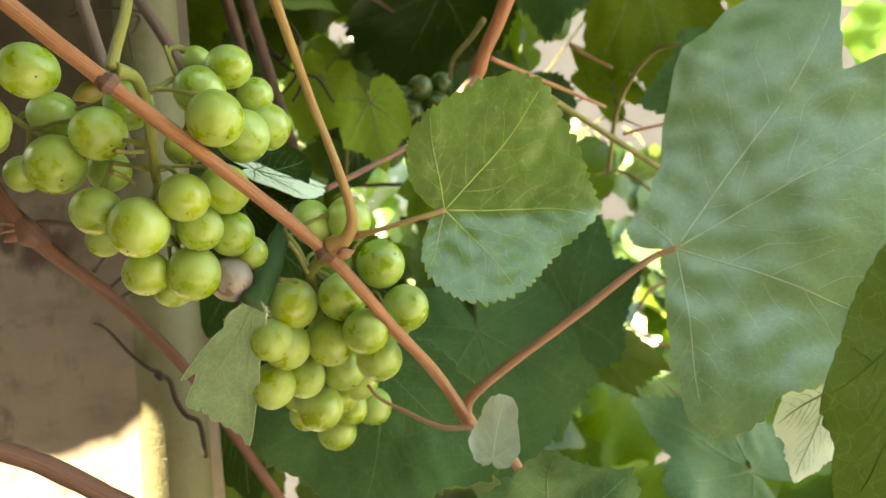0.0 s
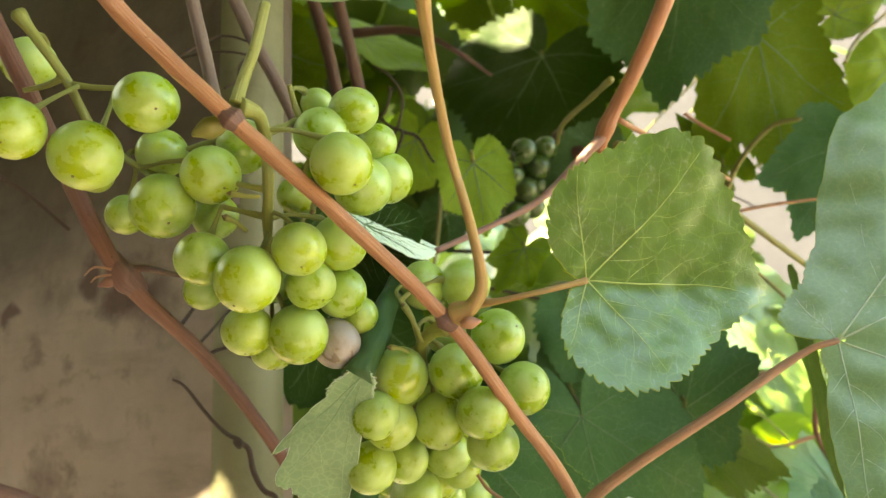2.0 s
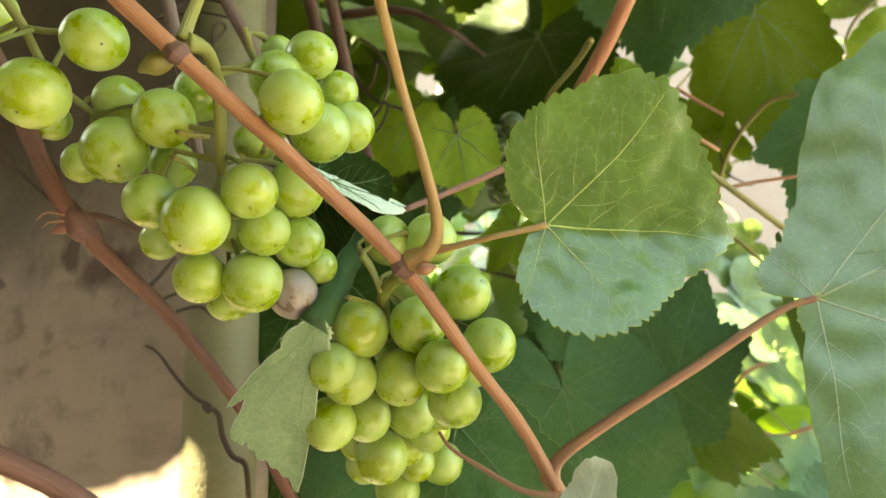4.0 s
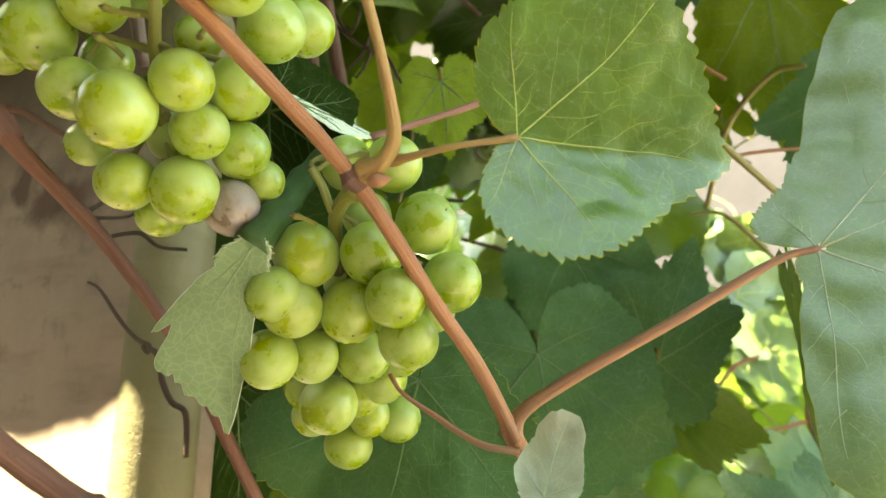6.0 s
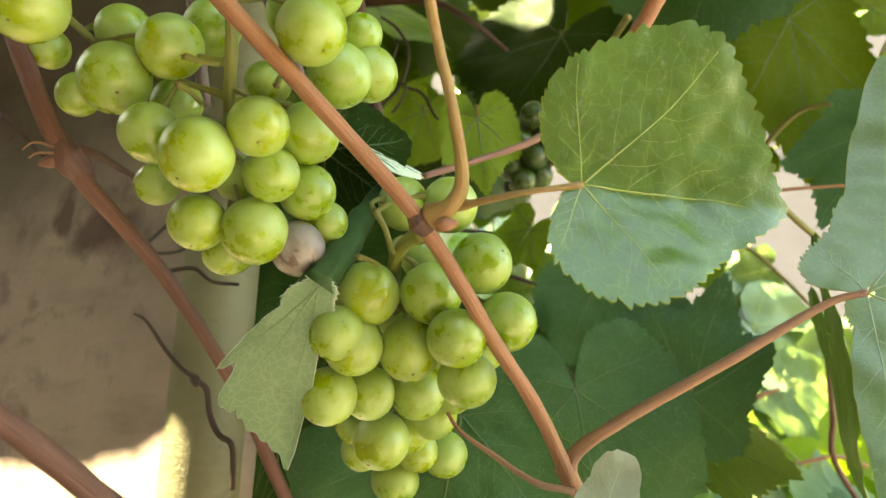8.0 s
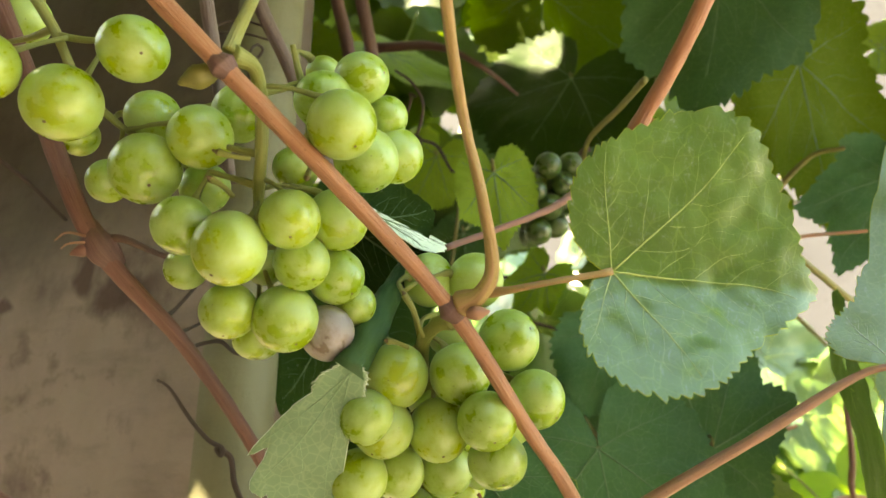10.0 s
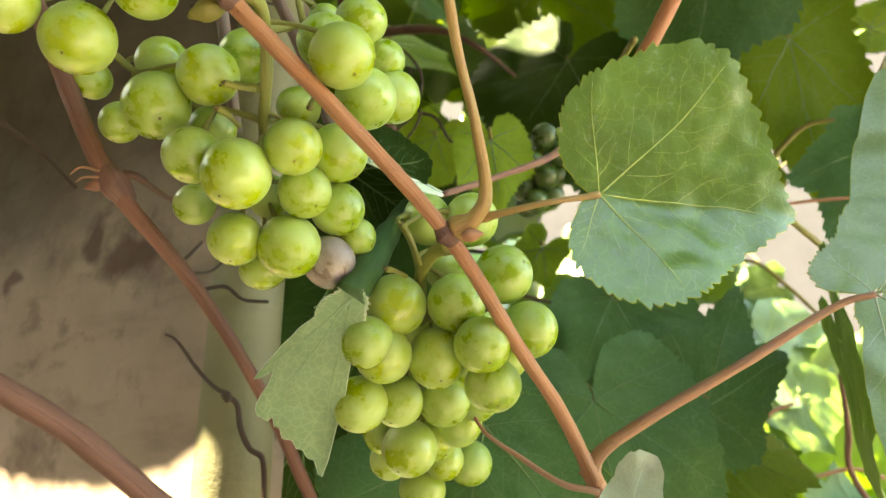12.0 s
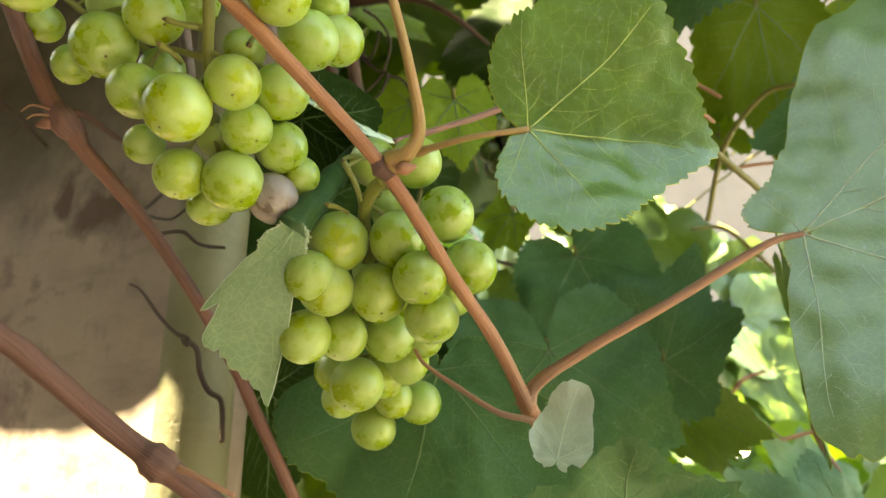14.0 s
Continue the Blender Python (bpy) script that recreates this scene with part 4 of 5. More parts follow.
# added leaf whose near-black green stands for shade right of the post
vine_leaf((-0.1187, 0.4200, 1.5923), (-0.1120, 0.4200, 1.5319), (0.0, -0.95, 0.1), "vine leaf added to darken the shaded gap beside the post", top=LEAF_SHADE_DARK, under=LEAF_SHADE_DARK, vein=VEIN_DIM, shape=BROAD, squeeze=0.7, wave=0.06, tooth=0.03, seed=31.5, stalk=((-0.08, 0.62, 1.72), (-0.09, 0.5, 1.66), (-0.1187, 0.4200, 1.5923)), stalk_mat=STEM_OLIVE)
vine_leaf((-0.0960, 0.4050, 1.6800), (-0.0850, 0.4000, 1.5950), (-0.05, -0.95, 0.1), "dark vine leaf behind the curled leaf", top=LEAF_SHADE_DARK, under=LEAF_SHADE_DARK, vein=VEIN_DIM, shape=BROAD, squeeze=0.62, wave=0.06, tooth=0.02, seed=29, stalk=((-0.09, 0.60, 1.76), (-0.095, 0.5, 1.72), (-0.0960, 0.4050, 1.6800)), stalk_mat=STEM_OLIVE)
vine_leaf((-0.0790, 0.3150, 1.6850), (-0.0473, 0.3200, 1.6610), (-0.1, -0.95, 0.1), "dark vine leaf hanging between shoot and bunch", top=LEAF_SHADE_DARK, under=LEAF_SHADE_DARK, vein=VEIN_DIM, shape=BROAD, squeeze=0.85, wave=0.06, tooth=0.02, seed=28, stalk=((-0.07, 0.40, 1.72), (-0.078, 0.36, 1.70), (-0.0790, 0.3150, 1.6850)), stalk_mat=STEM_OLIVE)
vine_leaf((0.1316, 0.2000, 1.5938), (0.0908, 0.1900, 1.5401), (0.1, -0.95, 0.1), "olive vine leaf hanging on its own stalk", stalk=((0.42, 0.30, 2.13), (0.36, 0.22, 1.90), (0.25, 0.19, 1.68), (0.1316, 0.2000, 1.5938)), stalk_mat=STEM_OLIVE, top=LEAF_UNDER_OLIVE, under=LEAF_UNDER_OLIVE, vein=LEAF_UNDER_OLIVE, shape=BROAD, squeeze=0.42, wave=0.05, seed=8)
vine_leaf((0.1611, 0.3200, 1.5649), (0.1377, 0.3200, 1.5286), (-0.1, -0.95, 0.2), "pale felted underside of a vine leaf beside the big leaf", top=LEAF_FELT, under=LEAF_FELT, vein=LEAF_UNDER, shape=BROAD, squeeze=0.5, wave=0.06, seed=9.5)
vine_leaf((-0.0695, 0.3058, 1.6856), (-0.0423, 0.3264, 1.6790), (0.1, -0.55, 0.75), "small dark vine leaf behind the bunch", top=LEAF_FELT, under=LEAF_SHADE_DARK, vein=VEIN_DIM, shape=ROUND, wave=0.05, seed=9)
vine_leaf((0.1365, 0.4176, 1.6392), (0.1378, 0.3997, 1.5543), (0.93, -0.32, 0.1), "yellow-green vine leaf seen edge-on behind the big leaf", top=LEAF_YELLOW, under=LEAF_YELLOW, vein=VEIN, shape=BROAD, wave=0.06, seed=10)

# unseen leaves added above the wall, towards the sun, to shape its shadow edge
WALL_U, WALL_N, WALL_AT = Vector((0.866, -0.5, 0.0)), Vector((-0.5, -0.866, 0.0)), Vector((-0.150, 0.375, 0.0))


def shading_leaf(along, height, drop, tilt, away, seed, shape):
    """A leaf hanging parallel to the wall, whose shadow's lower edge falls at that height."""
    base = WALL_AT + WALL_U * along + Vector((0, 0, height + drop)) + SUN_DIR * away
    down = Vector((0, 0, -drop)) + WALL_U * drop * tilt
    vine_leaf(base, base + down, WALL_N, "unseen broad leaf added to cast the wall's shadow edge", top=LEAF_TOP, under=LEAF_UNDER, shape=shape, uneven=0.02, wave=0.02, tooth=0.008, teeth=60, rings=8, spokes=150, seed=seed, twigs=2, stalk=(base + Vector((0, 0, 0.30)), base + Vector((0.01, 0, 0.15)), base), stalk_mat=STEM_OLIVE)


shading_leaf(-0.120, 1.574, 0.11, -0.14, 0.34, 61, SPREAD)
shading_leaf(0.028, 1.586, 0.10, -0.16, 0.36, 62, SPREAD)
shading_leaf(-0.330, 1.572, 0.11, 0.0, 0.37, 63, SPREAD)

# ---- leaves further back ----
BACK = "shaded leaves behind the grapes"


def stalk_back(base):
    """A petiole that runs from the blade back and up into the foliage."""
    b = Vector(base)
    far = max(0.98, b.y + 0.15)
    return (b + Vector((0.01, far - b.y, 0.10)), b + Vector((0.008, (far - b.y) * 0.5, 0.06)), b + Vector((0.0, 0.02, 0.012)), b)


BACK_LEAVES = (
    ((0.0353, 0.5715, 1.8914), (-0.0193, 0.5704, 1.8062), (-0.2, -0.9, 0.3), LEAF_SHADE_DARK, 11, "dark green vine leaf in deep shade"),
    ((0.1787, 0.5123, 1.8633), (0.1990, 0.5453, 1.7530), (0.1, -0.95, 0.1), LEAF_OLIVE, 12, "olive green vine leaf hanging against the light"),
    ((0.1147, 0.4466, 1.8919), (0.0901, 0.4491, 1.7863), (-0.2, -0.9, 0.4), LEAF_DEEP, 13, "bluish green vine leaf behind the red shoot"),
    ((0.0198, 0.6276, 2.0147), (0.1097, 0.6418, 1.9366), (0.1, -0.95, -0.1), LEAF_OLIVE, 14, "olive vine leaf with light behind it"),
    ((0.2117, 0.4900, 1.7713), (0.1697, 0.4850, 1.7105), (-0.1, -0.9, 0.4), LEAF_DEEP, 15, "bluish green vine leaf beside the far wall"),
    ((0.0665, 0.4700, 1.7619), (0.0394, 0.4750, 1.7081), (0.0, -0.92, 0.25), LEAF_MID, 16, "dark green vine leaf behind the joint"),
    ((-0.0254, 0.4284, 1.7531), (-0.0205, 0.4270, 1.7105), (0.1, -0.95, 0.1), LEAF_YOUNG, 17, "small yellow-green vine leaf"),
    ((0.0860, 0.4700, 1.6120), (0.1090, 0.4700, 1.6770), (0.0, -0.93, 0.25), LEAF_DEEP, 18, "bluish green vine leaf below the round leaf"),
)
BACK_LEAVES += (
    ((0.0952, 0.5600, 1.6090), (0.1390, 0.4800, 1.5720), (0.1, -0.8, -0.5), LEAF_TOP, 19, "olive vine leaf hanging against the light"),
    ((0.0386, 0.5000, 1.6141), (0.0217, 0.5000, 1.6720), (0.0, -0.93, 0.25), LEAF_DEEP, 20, "bluish vine leaf behind the lower bunch"),
    ((0.0440, 0.4900, 1.6790), (0.0673, 0.4850, 1.6250), (-0.2, -0.9, 0.3), LEAF_DEEP, 26, "grey-green vine leaf below the round leaf"),
    ((0.1900, 0.5000, 1.5000), (0.1200, 0.4900, 1.5560), (0.0, -0.85, 0.45), LEAF_DEEP, 21, "bluish vine leaf low behind the stalk"),
    ((0.2509, 0.6800, 1.5427), (0.1970, 0.6600, 1.5790), (0.0, -0.85, 0.45), LEAF_DEEP, 30, "light bluish vine leaf low by the brown twig"),
    ((0.0524, 0.4900, 1.5970), (0.0649, 0.4818, 1.5372), (0.0, -0.85, 0.45), LEAF_DEEP, 22, "dark bluish vine leaf behind the small felted leaf"),
    ((-0.1225, 0.6839, 2.0079), (-0.0823, 0.6903, 1.9242), (0.0, -0.8, 0.45), LEAF_TOP, 23, "green vine leaf far back under the canopy"),
    ((0.1558, 0.5500, 1.7817), (0.1271, 0.5500, 1.8251), (-0.3, -0.9, 0.3), LEAF_YOUNG, 51, "young folded yellow-green vine leaf by the twig"),
)
BACK_LEAVES += (
    ((0.2979, 0.5600, 1.8616), (0.2568, 0.5600, 1.8230), (0.2, -0.95, 0.1), LEAF_YOUNG, 52, "bright yellow-green vine leaf by the far wall"),
    ((0.2647, 0.5700, 1.9077), (0.3048, 0.5700, 1.9190), (0.1, -0.95, -0.1), LEAF_YOUNG, 53, "bright yellow-green vine leaf above the far wall"),
    ((0.0791, 0.5800, 1.8672), (0.0557, 0.5800, 1.8404), (0.2, -0.95, 0.1), LEAF_YOUNG, 54, "light green vine leaf behind the red shoot"),
    ((-0.0675, 0.5600, 1.8233), (-0.0887, 0.5600, 1.7737), (0.1, -0.95, 0.1), LEAF_YOUNG, 55, "light yellow-green vine leaf lit from behind"),
    ((-0.1088, 0.5800, 1.9244), (-0.0505, 0.5800, 1.8872), (-0.1, -0.6, 0.75), LEAF_TOP, 56, "green vine leaf with a sheen under the canopy"),
    ((-0.1427, 0.5600, 1.8496), (-0.1260, 0.5600, 1.8073), (0.0, -0.95, 0.1), LEAF_MID, 57, "dark green vine leaf behind the canes"),
    ((-0.1708, 0.5200, 1.8884), (-0.1423, 0.5200, 1.8247), (0.0, -0.95, 0.1), LEAF_OLIVE, 58, "olive vine leaf behind the canes"),
    ((-0.0469, 0.5500, 1.7597), (-0.0689, 0.5500, 1.7278), (0.0, -0.95, 0.1), LEAF_MID, 59, "dark green vine leaf behind the leaf stalk"),
)
BACK_LEAVES += (
    ((0.0086, 0.5600, 1.7331), (-0.0141, 0.5600, 1.7015), (0.0, -0.95, 0.1), LEAF_YOUNG, 60, "light green vine leaf seen under the pink stem"),
    ((-0.1166, 0.4084, 1.7138), (-0.0932, 0.4196, 1.6578), (0.1, -0.9, 0.2), LEAF_SHADE_DARK, 24, "dark vine leaf between the two bunches"),
)
for base, tip, normal, top, seed, label in BACK_LEAVES:
    vine_leaf(base, tip, normal, label, top=top, under=LEAF_UNDER_OLIVE, vein=VEIN_DIM, group=BACK, seed=seed, rings=10, spokes=220, twigs=3, wave=0.1, tooth=0.042, teeth=54, squeeze=0.95 if seed in (11, 14, 16, 20, 22, 26) else 0.5 if seed == 51 else 0.68, shape=LOBED if seed % 3 == 0 else BROAD, stalk=stalk_back(base), stalk_r=(0.0012, 0.0010), stalk_mat=STEM_OLIVE)


# sunlit leaves low behind
SUNNY = "sunlit leaves behind the grapes"
SUNNY_LEAVES = (
    ((0.2798, 0.9256, 1.7333), (0.3490, 0.9269, 1.6703), (-0.55, -0.5, 0.65), LEAF_BLUE, 31, "sunlit glossy vine leaf far behind"),
    ((0.2955, 0.8984, 1.6666), (0.3533, 0.9067, 1.6201), (-0.55, -0.5, 0.65), LEAF_YELLOW, 32, "bright yellow-green vine leaf lit through"),
    ((0.2644, 0.9418, 1.8040), (0.3092, 0.9489, 1.7648), (-0.55, -0.5, 0.65), LEAF_BLUE, 34, "young yellow-green vine leaf in the sun"),
    ((0.1602, 0.5850, 1.8118), (0.1715, 0.5890, 1.7917), (-0.55, -0.5, 0.65), LEAF_YELLOW, 36, "young yellow-green leaf at a twig's end"),
    ((0.3332, 0.6492, 1.8738), (0.3012, 0.6465, 1.8909), (-0.55, -0.5, 0.65), LEAF_TOP, 37, "bright yellow-green leaf by the far wall"),
    ((0.3299, 0.6329, 1.9517), (0.2959, 0.6352, 1.9449), (-0.55, -0.5, 0.65), LEAF_TOP, 38, "bright yellow-green leaf under the canopy"),
    ((0.0280, 0.8641, 1.7653), (0.0620, 0.8755, 1.7071), (-0.55, -0.5, 0.65), LEAF_YELLOW, 39, "sunlit leaf seen between bunch and round leaf"),
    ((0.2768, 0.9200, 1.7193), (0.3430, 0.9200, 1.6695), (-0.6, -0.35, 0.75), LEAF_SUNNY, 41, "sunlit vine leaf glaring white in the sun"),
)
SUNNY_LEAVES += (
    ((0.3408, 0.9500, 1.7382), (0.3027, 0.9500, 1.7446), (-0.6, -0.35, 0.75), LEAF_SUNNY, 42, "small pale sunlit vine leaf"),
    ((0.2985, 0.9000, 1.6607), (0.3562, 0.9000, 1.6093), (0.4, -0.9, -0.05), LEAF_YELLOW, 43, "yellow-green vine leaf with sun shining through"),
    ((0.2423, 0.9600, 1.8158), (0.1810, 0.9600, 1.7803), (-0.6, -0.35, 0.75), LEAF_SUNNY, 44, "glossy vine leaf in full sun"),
    ((0.2397, 0.9300, 1.8271), (0.2385, 0.9300, 1.7791), (0.4, -0.9, -0.05), LEAF_YELLOW, 45, "yellow-green vine leaf with sun shining through"),
    ((0.3043, 0.9400, 1.8037), (0.2630, 0.9400, 1.7925), (0.4, -0.9, -0.05), LEAF_YELLOW, 46, "young yellow-green vine leaf in the light"),
    ((0.3098, 0.9300, 1.6327), (0.2548, 0.9300, 1.5940), (0.1, -0.9, 0.35), LEAF_TOP, 47, "green vine leaf half in the sun"),
    ((0.3660, 0.9700, 1.6361), (0.2954, 0.9700, 1.5935), (0.1, -0.9, 0.3), LEAF_TOP, 48, "green vine leaf in light shade"),
    ((0.3733, 0.9400, 1.7040), (0.3341, 0.9400, 1.6557), (0.4, -0.9, -0.05), LEAF_YELLOW, 49, "yellow-green vine leaf lit from behind"),
)
SUNNY_LEAVES += (
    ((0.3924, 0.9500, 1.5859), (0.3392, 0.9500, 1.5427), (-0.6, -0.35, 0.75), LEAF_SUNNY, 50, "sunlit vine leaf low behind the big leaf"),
)
for base, tip, normal, top, seed, label in SUNNY_LEAVES:
    vine_leaf(base, tip, normal, label, top=top, under=LEAF_YELLOW, vein=VEIN, group=SUNNY, seed=seed, rings=8, spokes=90, twigs=4, wave=0.12, tooth=0.03, shape=LOBED if seed % 2 == 0 else BROAD, stalk=stalk_back(base), stalk_r=(0.0011, 0.0009), stalk_mat=STEM_OLIVE)

# ---- canes and twigs further back ----
REAR = "canes and twigs behind the grapes"
REAR_TWIGS = (
    ("grey-brown upright cane behind the bunch", ((-0.1280, 0.2739, 1.7711), (-0.1234, 0.2791, 1.7459), (-0.1200, 0.2860, 1.7223), (-0.1189, 0.2999, 1.6955)), (0.0026, 0.0025, 0.0023), BARK_GREY, 11),
    ("brown cane slanting behind the bunch", ((-0.1266, 0.3088, 1.7995), (-0.1170, 0.3138, 1.7748), (-0.1048, 0.3209, 1.7493), (-0.0897, 0.3368, 1.7105)), (0.0030, 0.0028, 0.0026), BARK_GREY, 12),
    ("dark brown cane in the shade", ((-0.1228, 0.4541, 1.8854), (-0.1149, 0.4608, 1.8527), (-0.1071, 0.4712, 1.8024), (-0.1032, 0.4823, 1.7493)), (0.0042, 0.0040, 0.0038), BARK_DARK, 13),
    ("dark brown cane in the shade", ((-0.1018, 0.4267, 1.8675), (-0.0958, 0.4330, 1.8371), (-0.0876, 0.4427, 1.7901), (-0.0770, 0.4543, 1.7335)), (0.0040, 0.0038, 0.0036), BARK_DARK, 14),
    ("brown cane crossing under the dark leaves", ((-0.1249, 0.5690, 1.9228), (-0.0689, 0.5497, 1.9103), (-0.0349, 0.5341, 1.8831), (-0.0064, 0.5565, 1.8704)), (0.0042, 0.0036, 0.0022, 0.0012), BARK_DARK, 15),
)
REAR_TWIGS += (
    ("knotty brown cane behind the red shoot", ((0.0314, 0.4904, 1.7915), (0.0420, 0.4738, 1.7717), (0.0595, 0.4464, 1.7544)), (0.0048, 0.0046, 0.0042), BARK_DARK, 16),
    ("green forked twig before the far wall", ((0.1394, 0.5440, 1.7182), (0.1503, 0.5236, 1.7648), (0.1731, 0.5071, 1.7918), (0.1911, 0.4961, 1.7936)), (0.0016, 0.0019, 0.0014), STEM_OLIVE, 17),
    ("green twig with small young leaves", ((0.1387, 0.5832, 1.7259), (0.1618, 0.5827, 1.7258), (0.1845, 0.5862, 1.7064), (0.2032, 0.5898, 1.6871)), (0.0012, 0.0016, 0.0012), STEM_OLIVE, 18),
    ("thin red leaf stalk", ((0.1078, 0.4681, 1.7908), (0.1189, 0.4696, 1.7824), (0.1345, 0.4713, 1.7724)), (0.0011, 0.0010, 0.0010), BARK_ORANGE, 19),
    ("thin red leaf stalk", ((0.1372, 0.4804, 1.7292), (0.1559, 0.4794, 1.7315), (0.1868, 0.4782, 1.7333)), (0.0011, 0.0010, 0.0010), BARK_ORANGE, 20),
    ("pale brown twig low in the leaves", ((0.2394, 0.6564, 1.6573), (0.2420, 0.6652, 1.6153), (0.2415, 0.6714, 1.5860), (0.2614, 0.6787, 1.5491)), (0.0022, 0.0026, 0.0022), BARK_BROWN, 21),
)
REAR_TWIGS += (
    ("pale forked twig low in the leaves", ((0.1663, 0.6692, 1.6058), (0.2039, 0.6734, 1.5812), (0.2415, 0.6713, 1.5869), (0.2661, 0.6720, 1.5803)), (0.0014, 0.0016, 0.0016), BARK_PINK, 22),
    ("pale forked twig in the sun", ((0.1991, 0.7472, 1.6197), (0.2137, 0.7432, 1.6367), (0.2330, 0.7412, 1.6441)), (0.0016, 0.0020, 0.0016), BARK_PINK, 23),
    ("tan green leaf stalk rising from the joint", ((-0.0940, 0.2263, 1.7019), (-0.0926, 0.2270, 1.7083), (-0.0887, 0.2266, 1.7192), (-0.0857, 0.2273, 1.7347)), (0.0020, 0.0017, 0.0016), STEM_GREEN, 24),
)
REAR_TWIGS += (
    ("dark curling tendril on the wall", ((-0.1747, 0.3805, 1.6369), (-0.1676, 0.3780, 1.6330), (-0.1545, 0.3720, 1.6195), (-0.1435, 0.3660, 1.6107), (-0.1357, 0.3610, 1.6073), (-0.1352, 0.3600, 1.6044), (-0.1375, 0.3611, 1.6068), (-0.1329, 0.3649, 1.6034), (-0.1308, 0.3660, 1.5935), (-0.1262, 0.3660, 1.5855), (-0.1210, 0.3680, 1.5810), (-0.1195, 0.3690, 1.5645)), (0.0006, 0.0008, 0.0009, 0.0010, 0.0011, 0.0012, 0.0012, 0.0011), TENDRIL_DARK, 25),
    ("dark dry tendril stub by the wall", ((-0.1545, 0.3396, 1.6567), (-0.1546, 0.3486, 1.6628), (-0.1520, 0.3567, 1.6726)), (0.0010, 0.0008, 0.0008), TENDRIL_DARK, 26),
    ("thin dark twig across the wall", ((-0.2830, 0.3837, 1.7544), (-0.2642, 0.3963, 1.7406), (-0.2475, 0.4098, 1.7233)), (0.0012, 0.0012, 0.0010), TENDRIL_DARK, 27),
)
REAR_TWIGS += (
    ("thin dark wire-like tendril in the shade", ((-0.0843, 0.4564, 1.7732), (-0.0715, 0.4534, 1.7857), (-0.0661, 0.4491, 1.8054), (-0.0728, 0.4463, 1.8195), (-0.0827, 0.4450, 1.8271)), (0.0009, 0.0009, 0.0008), TENDRIL_DARK, 28),
    ("thin dark tendril looping before the post", ((-0.1599, 0.3350, 1.7789), (-0.1529, 0.3400, 1.7872), (-0.1416, 0.3450, 1.7954), (-0.1265, 0.3400, 1.7879), (-0.1191, 0.3350, 1.7778)), (0.0007, 0.0006, 0.0005), TENDRIL_DARK, 31),
    ("thin dark tendril across the canes", ((-0.1573, 0.3350, 1.7795), (-0.1437, 0.3300, 1.7785), (-0.1309, 0.3300, 1.7778), (-0.1194, 0.3300, 1.7741)), (0.0006, 0.0006, 0.0005), TENDRIL_DARK, 32),
    ("dark curled tendril before the post", ((-0.1362, 0.3350, 1.7627), (-0.1302, 0.3400, 1.7699), (-0.1279, 0.3450, 1.7791), (-0.1290, 0.3400, 1.7788), (-0.1299, 0.3350, 1.7704), (-0.1284, 0.3350, 1.7540)), (0.0006, 0.0007, 0.0005), TENDRIL_DARK, 33),
)
REAR_TWIGS += (
    ("black wiry tendril in the shade", ((-0.0908, 0.4600, 1.8143), (-0.0800, 0.4550, 1.7983), (-0.0738, 0.4500, 1.8087), (-0.0743, 0.4500, 1.8143), (-0.0709, 0.4500, 1.8122)), (0.0010, 0.0009, 0.0007), TENDRIL_DARK, 34),
    ("black wiry tendril in the shade", ((-0.0892, 0.4600, 1.8066), (-0.0751, 0.4550, 1.7906), (-0.0672, 0.4500, 1.7845), (-0.0700, 0.4500, 1.7739), (-0.0746, 0.4500, 1.7672)), (0.0011, 0.0010, 0.0008), TENDRIL_DARK, 35),
    ("black wiry tendril in the shade", ((-0.0676, 0.4550, 1.7864), (-0.0582, 0.4550, 1.7821), (-0.0501, 0.4500, 1.7654), (-0.0478, 0.4500, 1.7635)), (0.0010, 0.0010, 0.0007), TENDRIL_DARK, 36),
    ("dark green upright twig in the shade", ((-0.0445, 0.5000, 1.7935), (-0.0473, 0.5000, 1.7622), (-0.0517, 0.5000, 1.7282), (-0.0552, 0.5000, 1.7099)), (0.0014, 0.0013, 0.0012), STEM_OLIVE, 37),
    ("green forked twig by the far wall", ((0.2438, 0.5300, 1.8467), (0.2547, 0.5300, 1.8634), (0.2771, 0.5300, 1.8816), (0.2917, 0.5300, 1.8916)), (0.0012, 0.0013, 0.0010), STEM_OLIVE, 38),
)
REAR_TWIGS += (
    ("dark tendril by the far wall", ((0.1544, 0.5500, 1.7775), (0.1571, 0.5500, 1.7626), (0.1678, 0.5500, 1.7543), (0.1732, 0.5500, 1.7510)), (0.0007, 0.0007, 0.0005), TENDRIL_DARK, 39),
    ("thin dark twig behind the leaf stalk", ((-0.0495, 0.5850, 1.7408), (-0.0153, 0.5848, 1.7376), (0.0227, 0.5848, 1.7326)), (0.0016, 0.0015, 0.0014), TENDRIL_DARK, 29),
    ("thin dark twig behind the leaf stalk", ((-0.0213, 0.5904, 1.7116), (0.0080, 0.5914, 1.7035), (0.0371, 0.5923, 1.6954)), (0.0014, 0.0014, 0.0012), TENDRIL_DARK, 30),
)
for label, pts, rr, mat, sd in REAR_TWIGS:
    shoot(label, pts, rr, mat, group=REAR, sides=10, seed=sd, per=10)


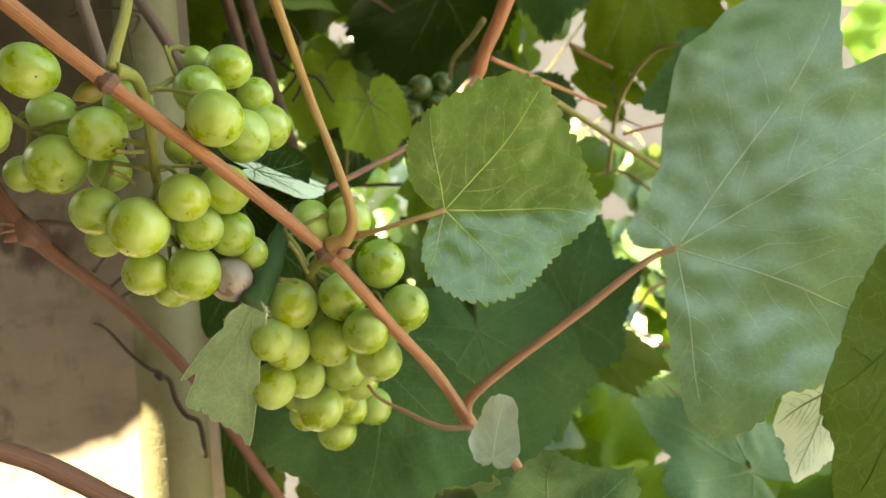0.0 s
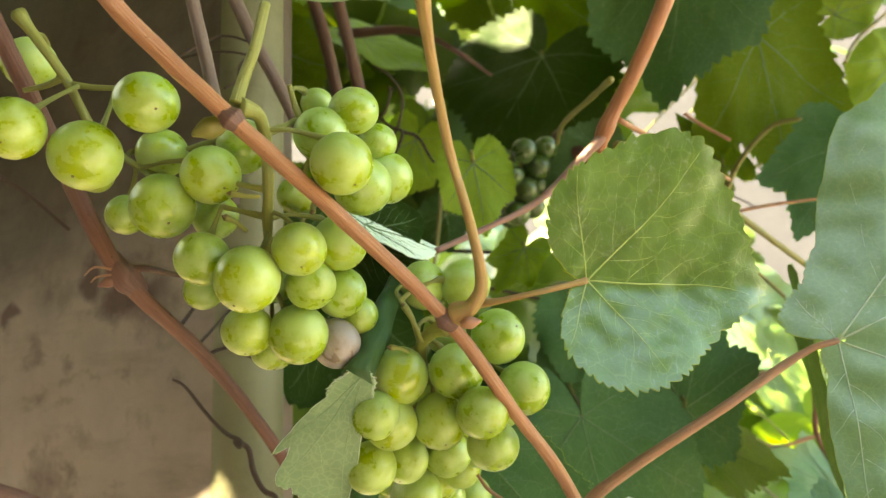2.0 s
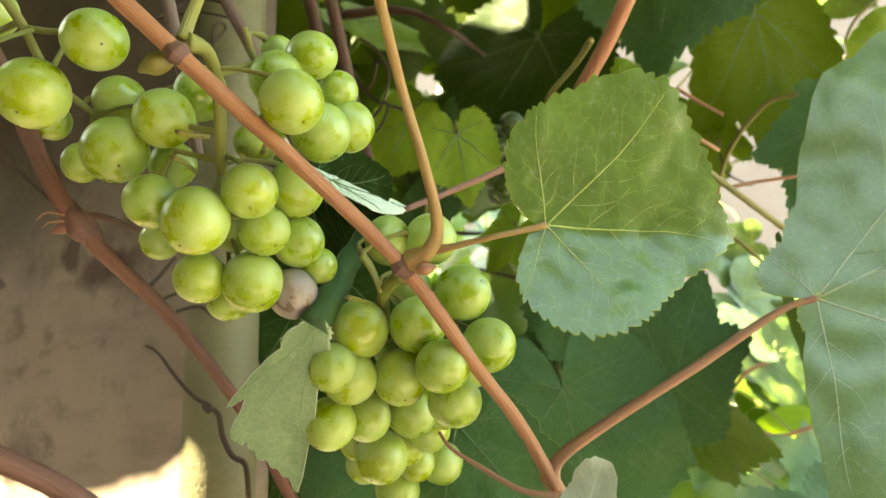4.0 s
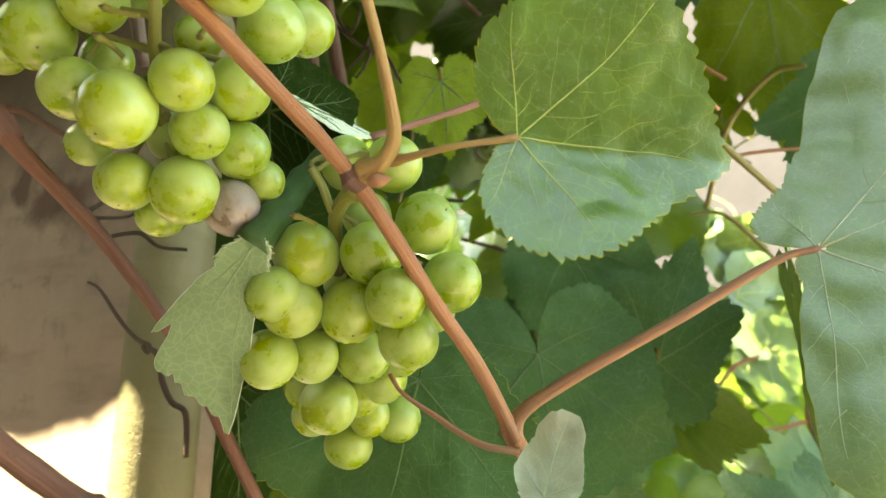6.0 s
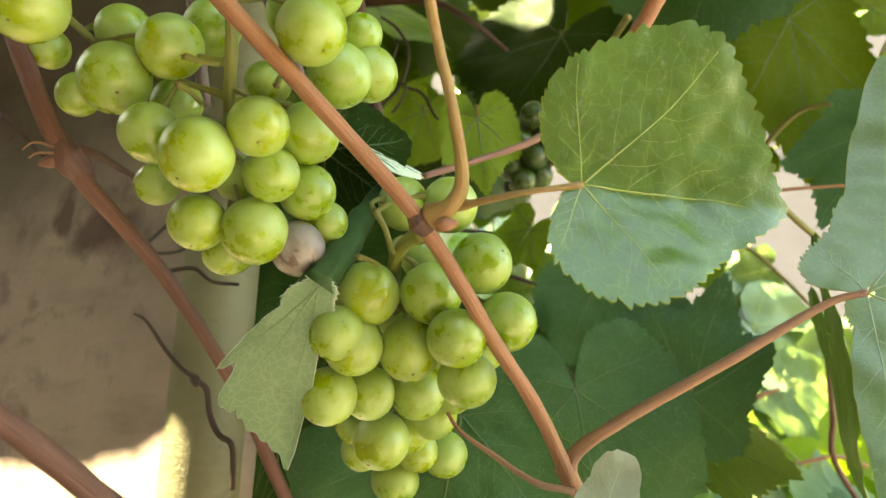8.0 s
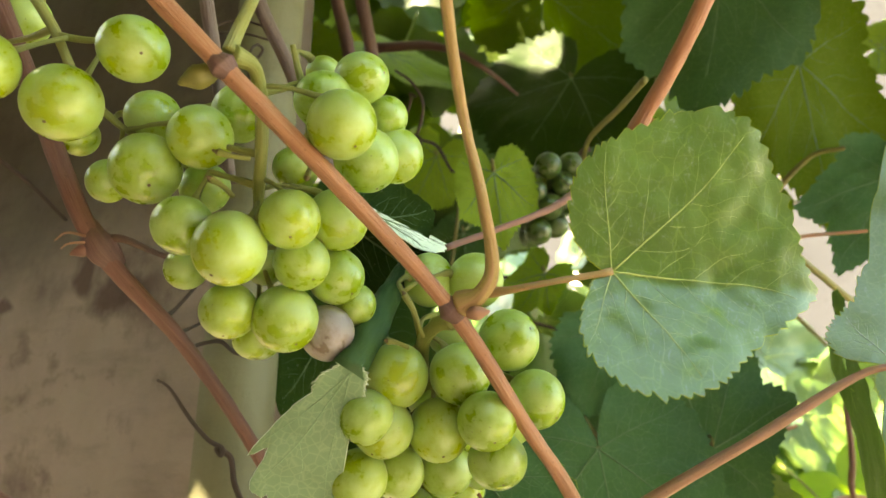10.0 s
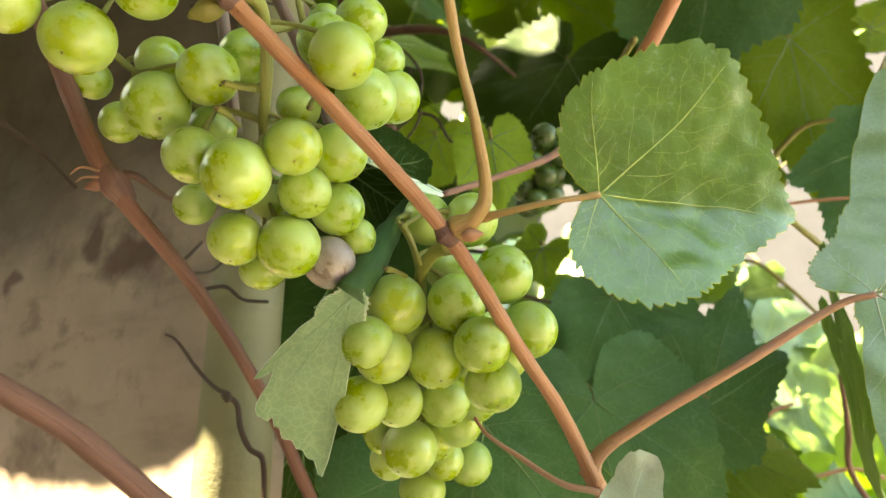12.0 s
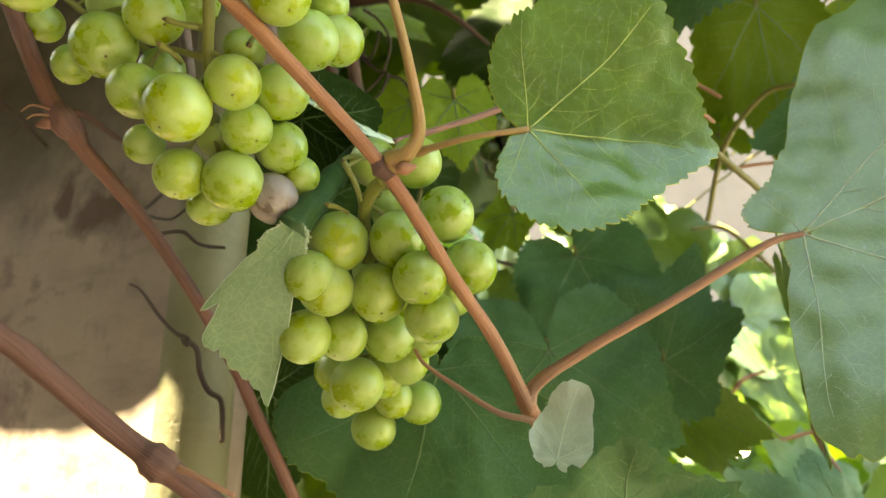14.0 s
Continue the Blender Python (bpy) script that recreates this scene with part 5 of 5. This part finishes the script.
def leaf_mass(name, label, boxes, seed, material, size=(0.05, 0.09), keep=None, detail=(5, 60), hang=(-1.2, 0.2)):
    """Many leaves that nobody could count, in one mesh."""
    rnd = random.Random(seed)
    V, F, U = [], [], []
    for count, lo, hi, facing in boxes:
        for _ in range(count):
            c = Vector([rnd.uniform(a, b) for a, b in zip(lo, hi)])
            L = rnd.uniform(*size)
            if keep and not keep(c):
                continue
            d = Vector((rnd.uniform(-1, 1), rnd.uniform(-0.6, 0.6), rnd.uniform(*hang))).normalized()
            n = (Vector(facing) + Vector([rnd.gauss(0, 0.35) for _ in range(3)])).normalized()
            b = Blade(c - d * L * 0.3, c + d * L * 0.7, n, shape=LOBED if rnd.random() < 0.5 else BROAD, wave=0.12, fold=rnd.uniform(-0.1, 0.25), bend=rnd.uniform(-0.2, 0.7), seed=rnd.uniform(0, 50), tooth=0.035, teeth=30)
            v, f, _m, uv = b.mesh(*detail, 0.0)
            o = len(V)
            V += v
            F += [[i + o for i in q] for q in f]
            k = rnd.uniform(0, 9)
            U += [(p + k, q) for p, q in uv]
    ob = blade_object(name, (V, F, [0] * len(F), U), (material,), None)
    return tagged(ob, label, "foliage", kind="stuff")


GAP = (0.20, 0.42, 0.13)


def behind(c):
    if c.x < 0.24 and c.z > 1.60 + (0.25 - c.x) * 1.44:
        return False
    p = c - SUN_DIR * ((c.z - 1.62) / SUN_DIR.z)
    if c.z > 1.66 and -0.10 < p.x < 0.80 and 0.78 < p.y < 1.26:
        return False
    return not (GAP[0] * c.y < c.x - 0.01 < GAP[1] * c.y and c.z > 1.6 + GAP[2] * c.y)


def beside_gap(c):
    return not (GAP[0] * c.y < c.x - 0.01 < GAP[1] * c.y and c.z > 1.6 + GAP[2] * c.y)


def overhead(c, margin=0.085):
    """The canopy is closed but for gaps that let the sun on the lower wall and high on the post."""
    if c.x > -0.24 and c.y > 0.57:
        return False
    n = Vector((-0.5, -0.866, 0.0))
    for k in range(9):
        q = c + Vector((math.cos(k * 0.785), math.sin(k * 0.785), 0.0)) * (margin if k else 0.0)
        p = q - SUN_DIR * (n.dot(q - Vector((-0.150, 0.375, 0.0))) / n.dot(SUN_DIR))
        if -0.50 < p.x < -0.115 and 1.05 < p.z < 1.600:
            return False
        if -0.170 < p.x < -0.140 and 1.77 < p.z < 1.88:
            return False
    return True


leaf_mass("foliage_behind", "sunlit and shaded mass of vine leaves behind the grapes", [
    (420, (-0.15, 0.80, 1.05), (1.1, 1.5, 1.66), (-0.2, -0.6, 0.7)),
    (330, (-0.25, 0.85, 1.60), (0.22, 1.5, 2.6), (-0.2, -0.6, 0.6)),
    (150, (-0.70, 0.95, 1.05), (-0.10, 1.5, 2.45), (-0.2, -0.6, 0.6)),
    (50, (0.40, 0.85, 1.6), (1.1, 1.4, 2.2), (-0.2, -0.6, 0.6))], 21, LEAF_SCATTER, keep=behind)
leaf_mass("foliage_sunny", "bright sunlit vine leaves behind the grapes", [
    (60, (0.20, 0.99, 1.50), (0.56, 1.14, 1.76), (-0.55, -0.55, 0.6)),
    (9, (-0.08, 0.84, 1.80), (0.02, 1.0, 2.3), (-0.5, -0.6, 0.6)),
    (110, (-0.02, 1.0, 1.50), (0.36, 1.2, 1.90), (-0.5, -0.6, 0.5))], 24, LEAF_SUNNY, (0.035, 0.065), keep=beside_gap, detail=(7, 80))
# dark-coloured leaves that fill gaps where deep shade lies
leaf_mass("foliage_shaded", "vine leaves coloured dark for the deep shade behind the grapes", [
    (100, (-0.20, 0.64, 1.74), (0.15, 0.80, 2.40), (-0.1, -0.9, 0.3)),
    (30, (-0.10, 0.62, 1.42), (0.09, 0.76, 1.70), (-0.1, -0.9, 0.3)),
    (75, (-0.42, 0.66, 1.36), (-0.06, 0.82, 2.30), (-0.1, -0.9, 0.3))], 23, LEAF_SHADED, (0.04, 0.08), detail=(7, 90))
# unseen canopy, added to keep sun and sky light off grapes and wall
leaf_mass("foliage_overhead", "unseen leafy canopy added overhead to shade the grapes", [
    (780, (-1.05, 0.10, 2.08), (0.55, 1.15, 2.22), (0, -0.1, 1)),
    (150, (-1.05, -0.15, 2.08), (-0.08, 0.10, 2.22), (0, -0.1, 1)),
    (330, (-1.05, -0.60, 2.02), (-0.12, -0.10, 2.22), (0, -0.1, 1))], 22, LEAF_SCATTER, (0.08, 0.12), keep=overhead, detail=(4, 44), hang=(-0.25, 0.1))
# unseen small leaves, added to sharpen the edge of the sun patch
leaf_mass("foliage_fringe", "unseen small leaves added to shape a gap in the canopy", [
    (1500, (-1.0, 0.22, 2.05), (-0.36, 0.72, 2.09), (0, -0.1, 1))], 25, LEAF_SCATTER, (0.04, 0.055), keep=lambda c: overhead(c, 0.045), detail=(3, 26), hang=(-0.25, 0.1))
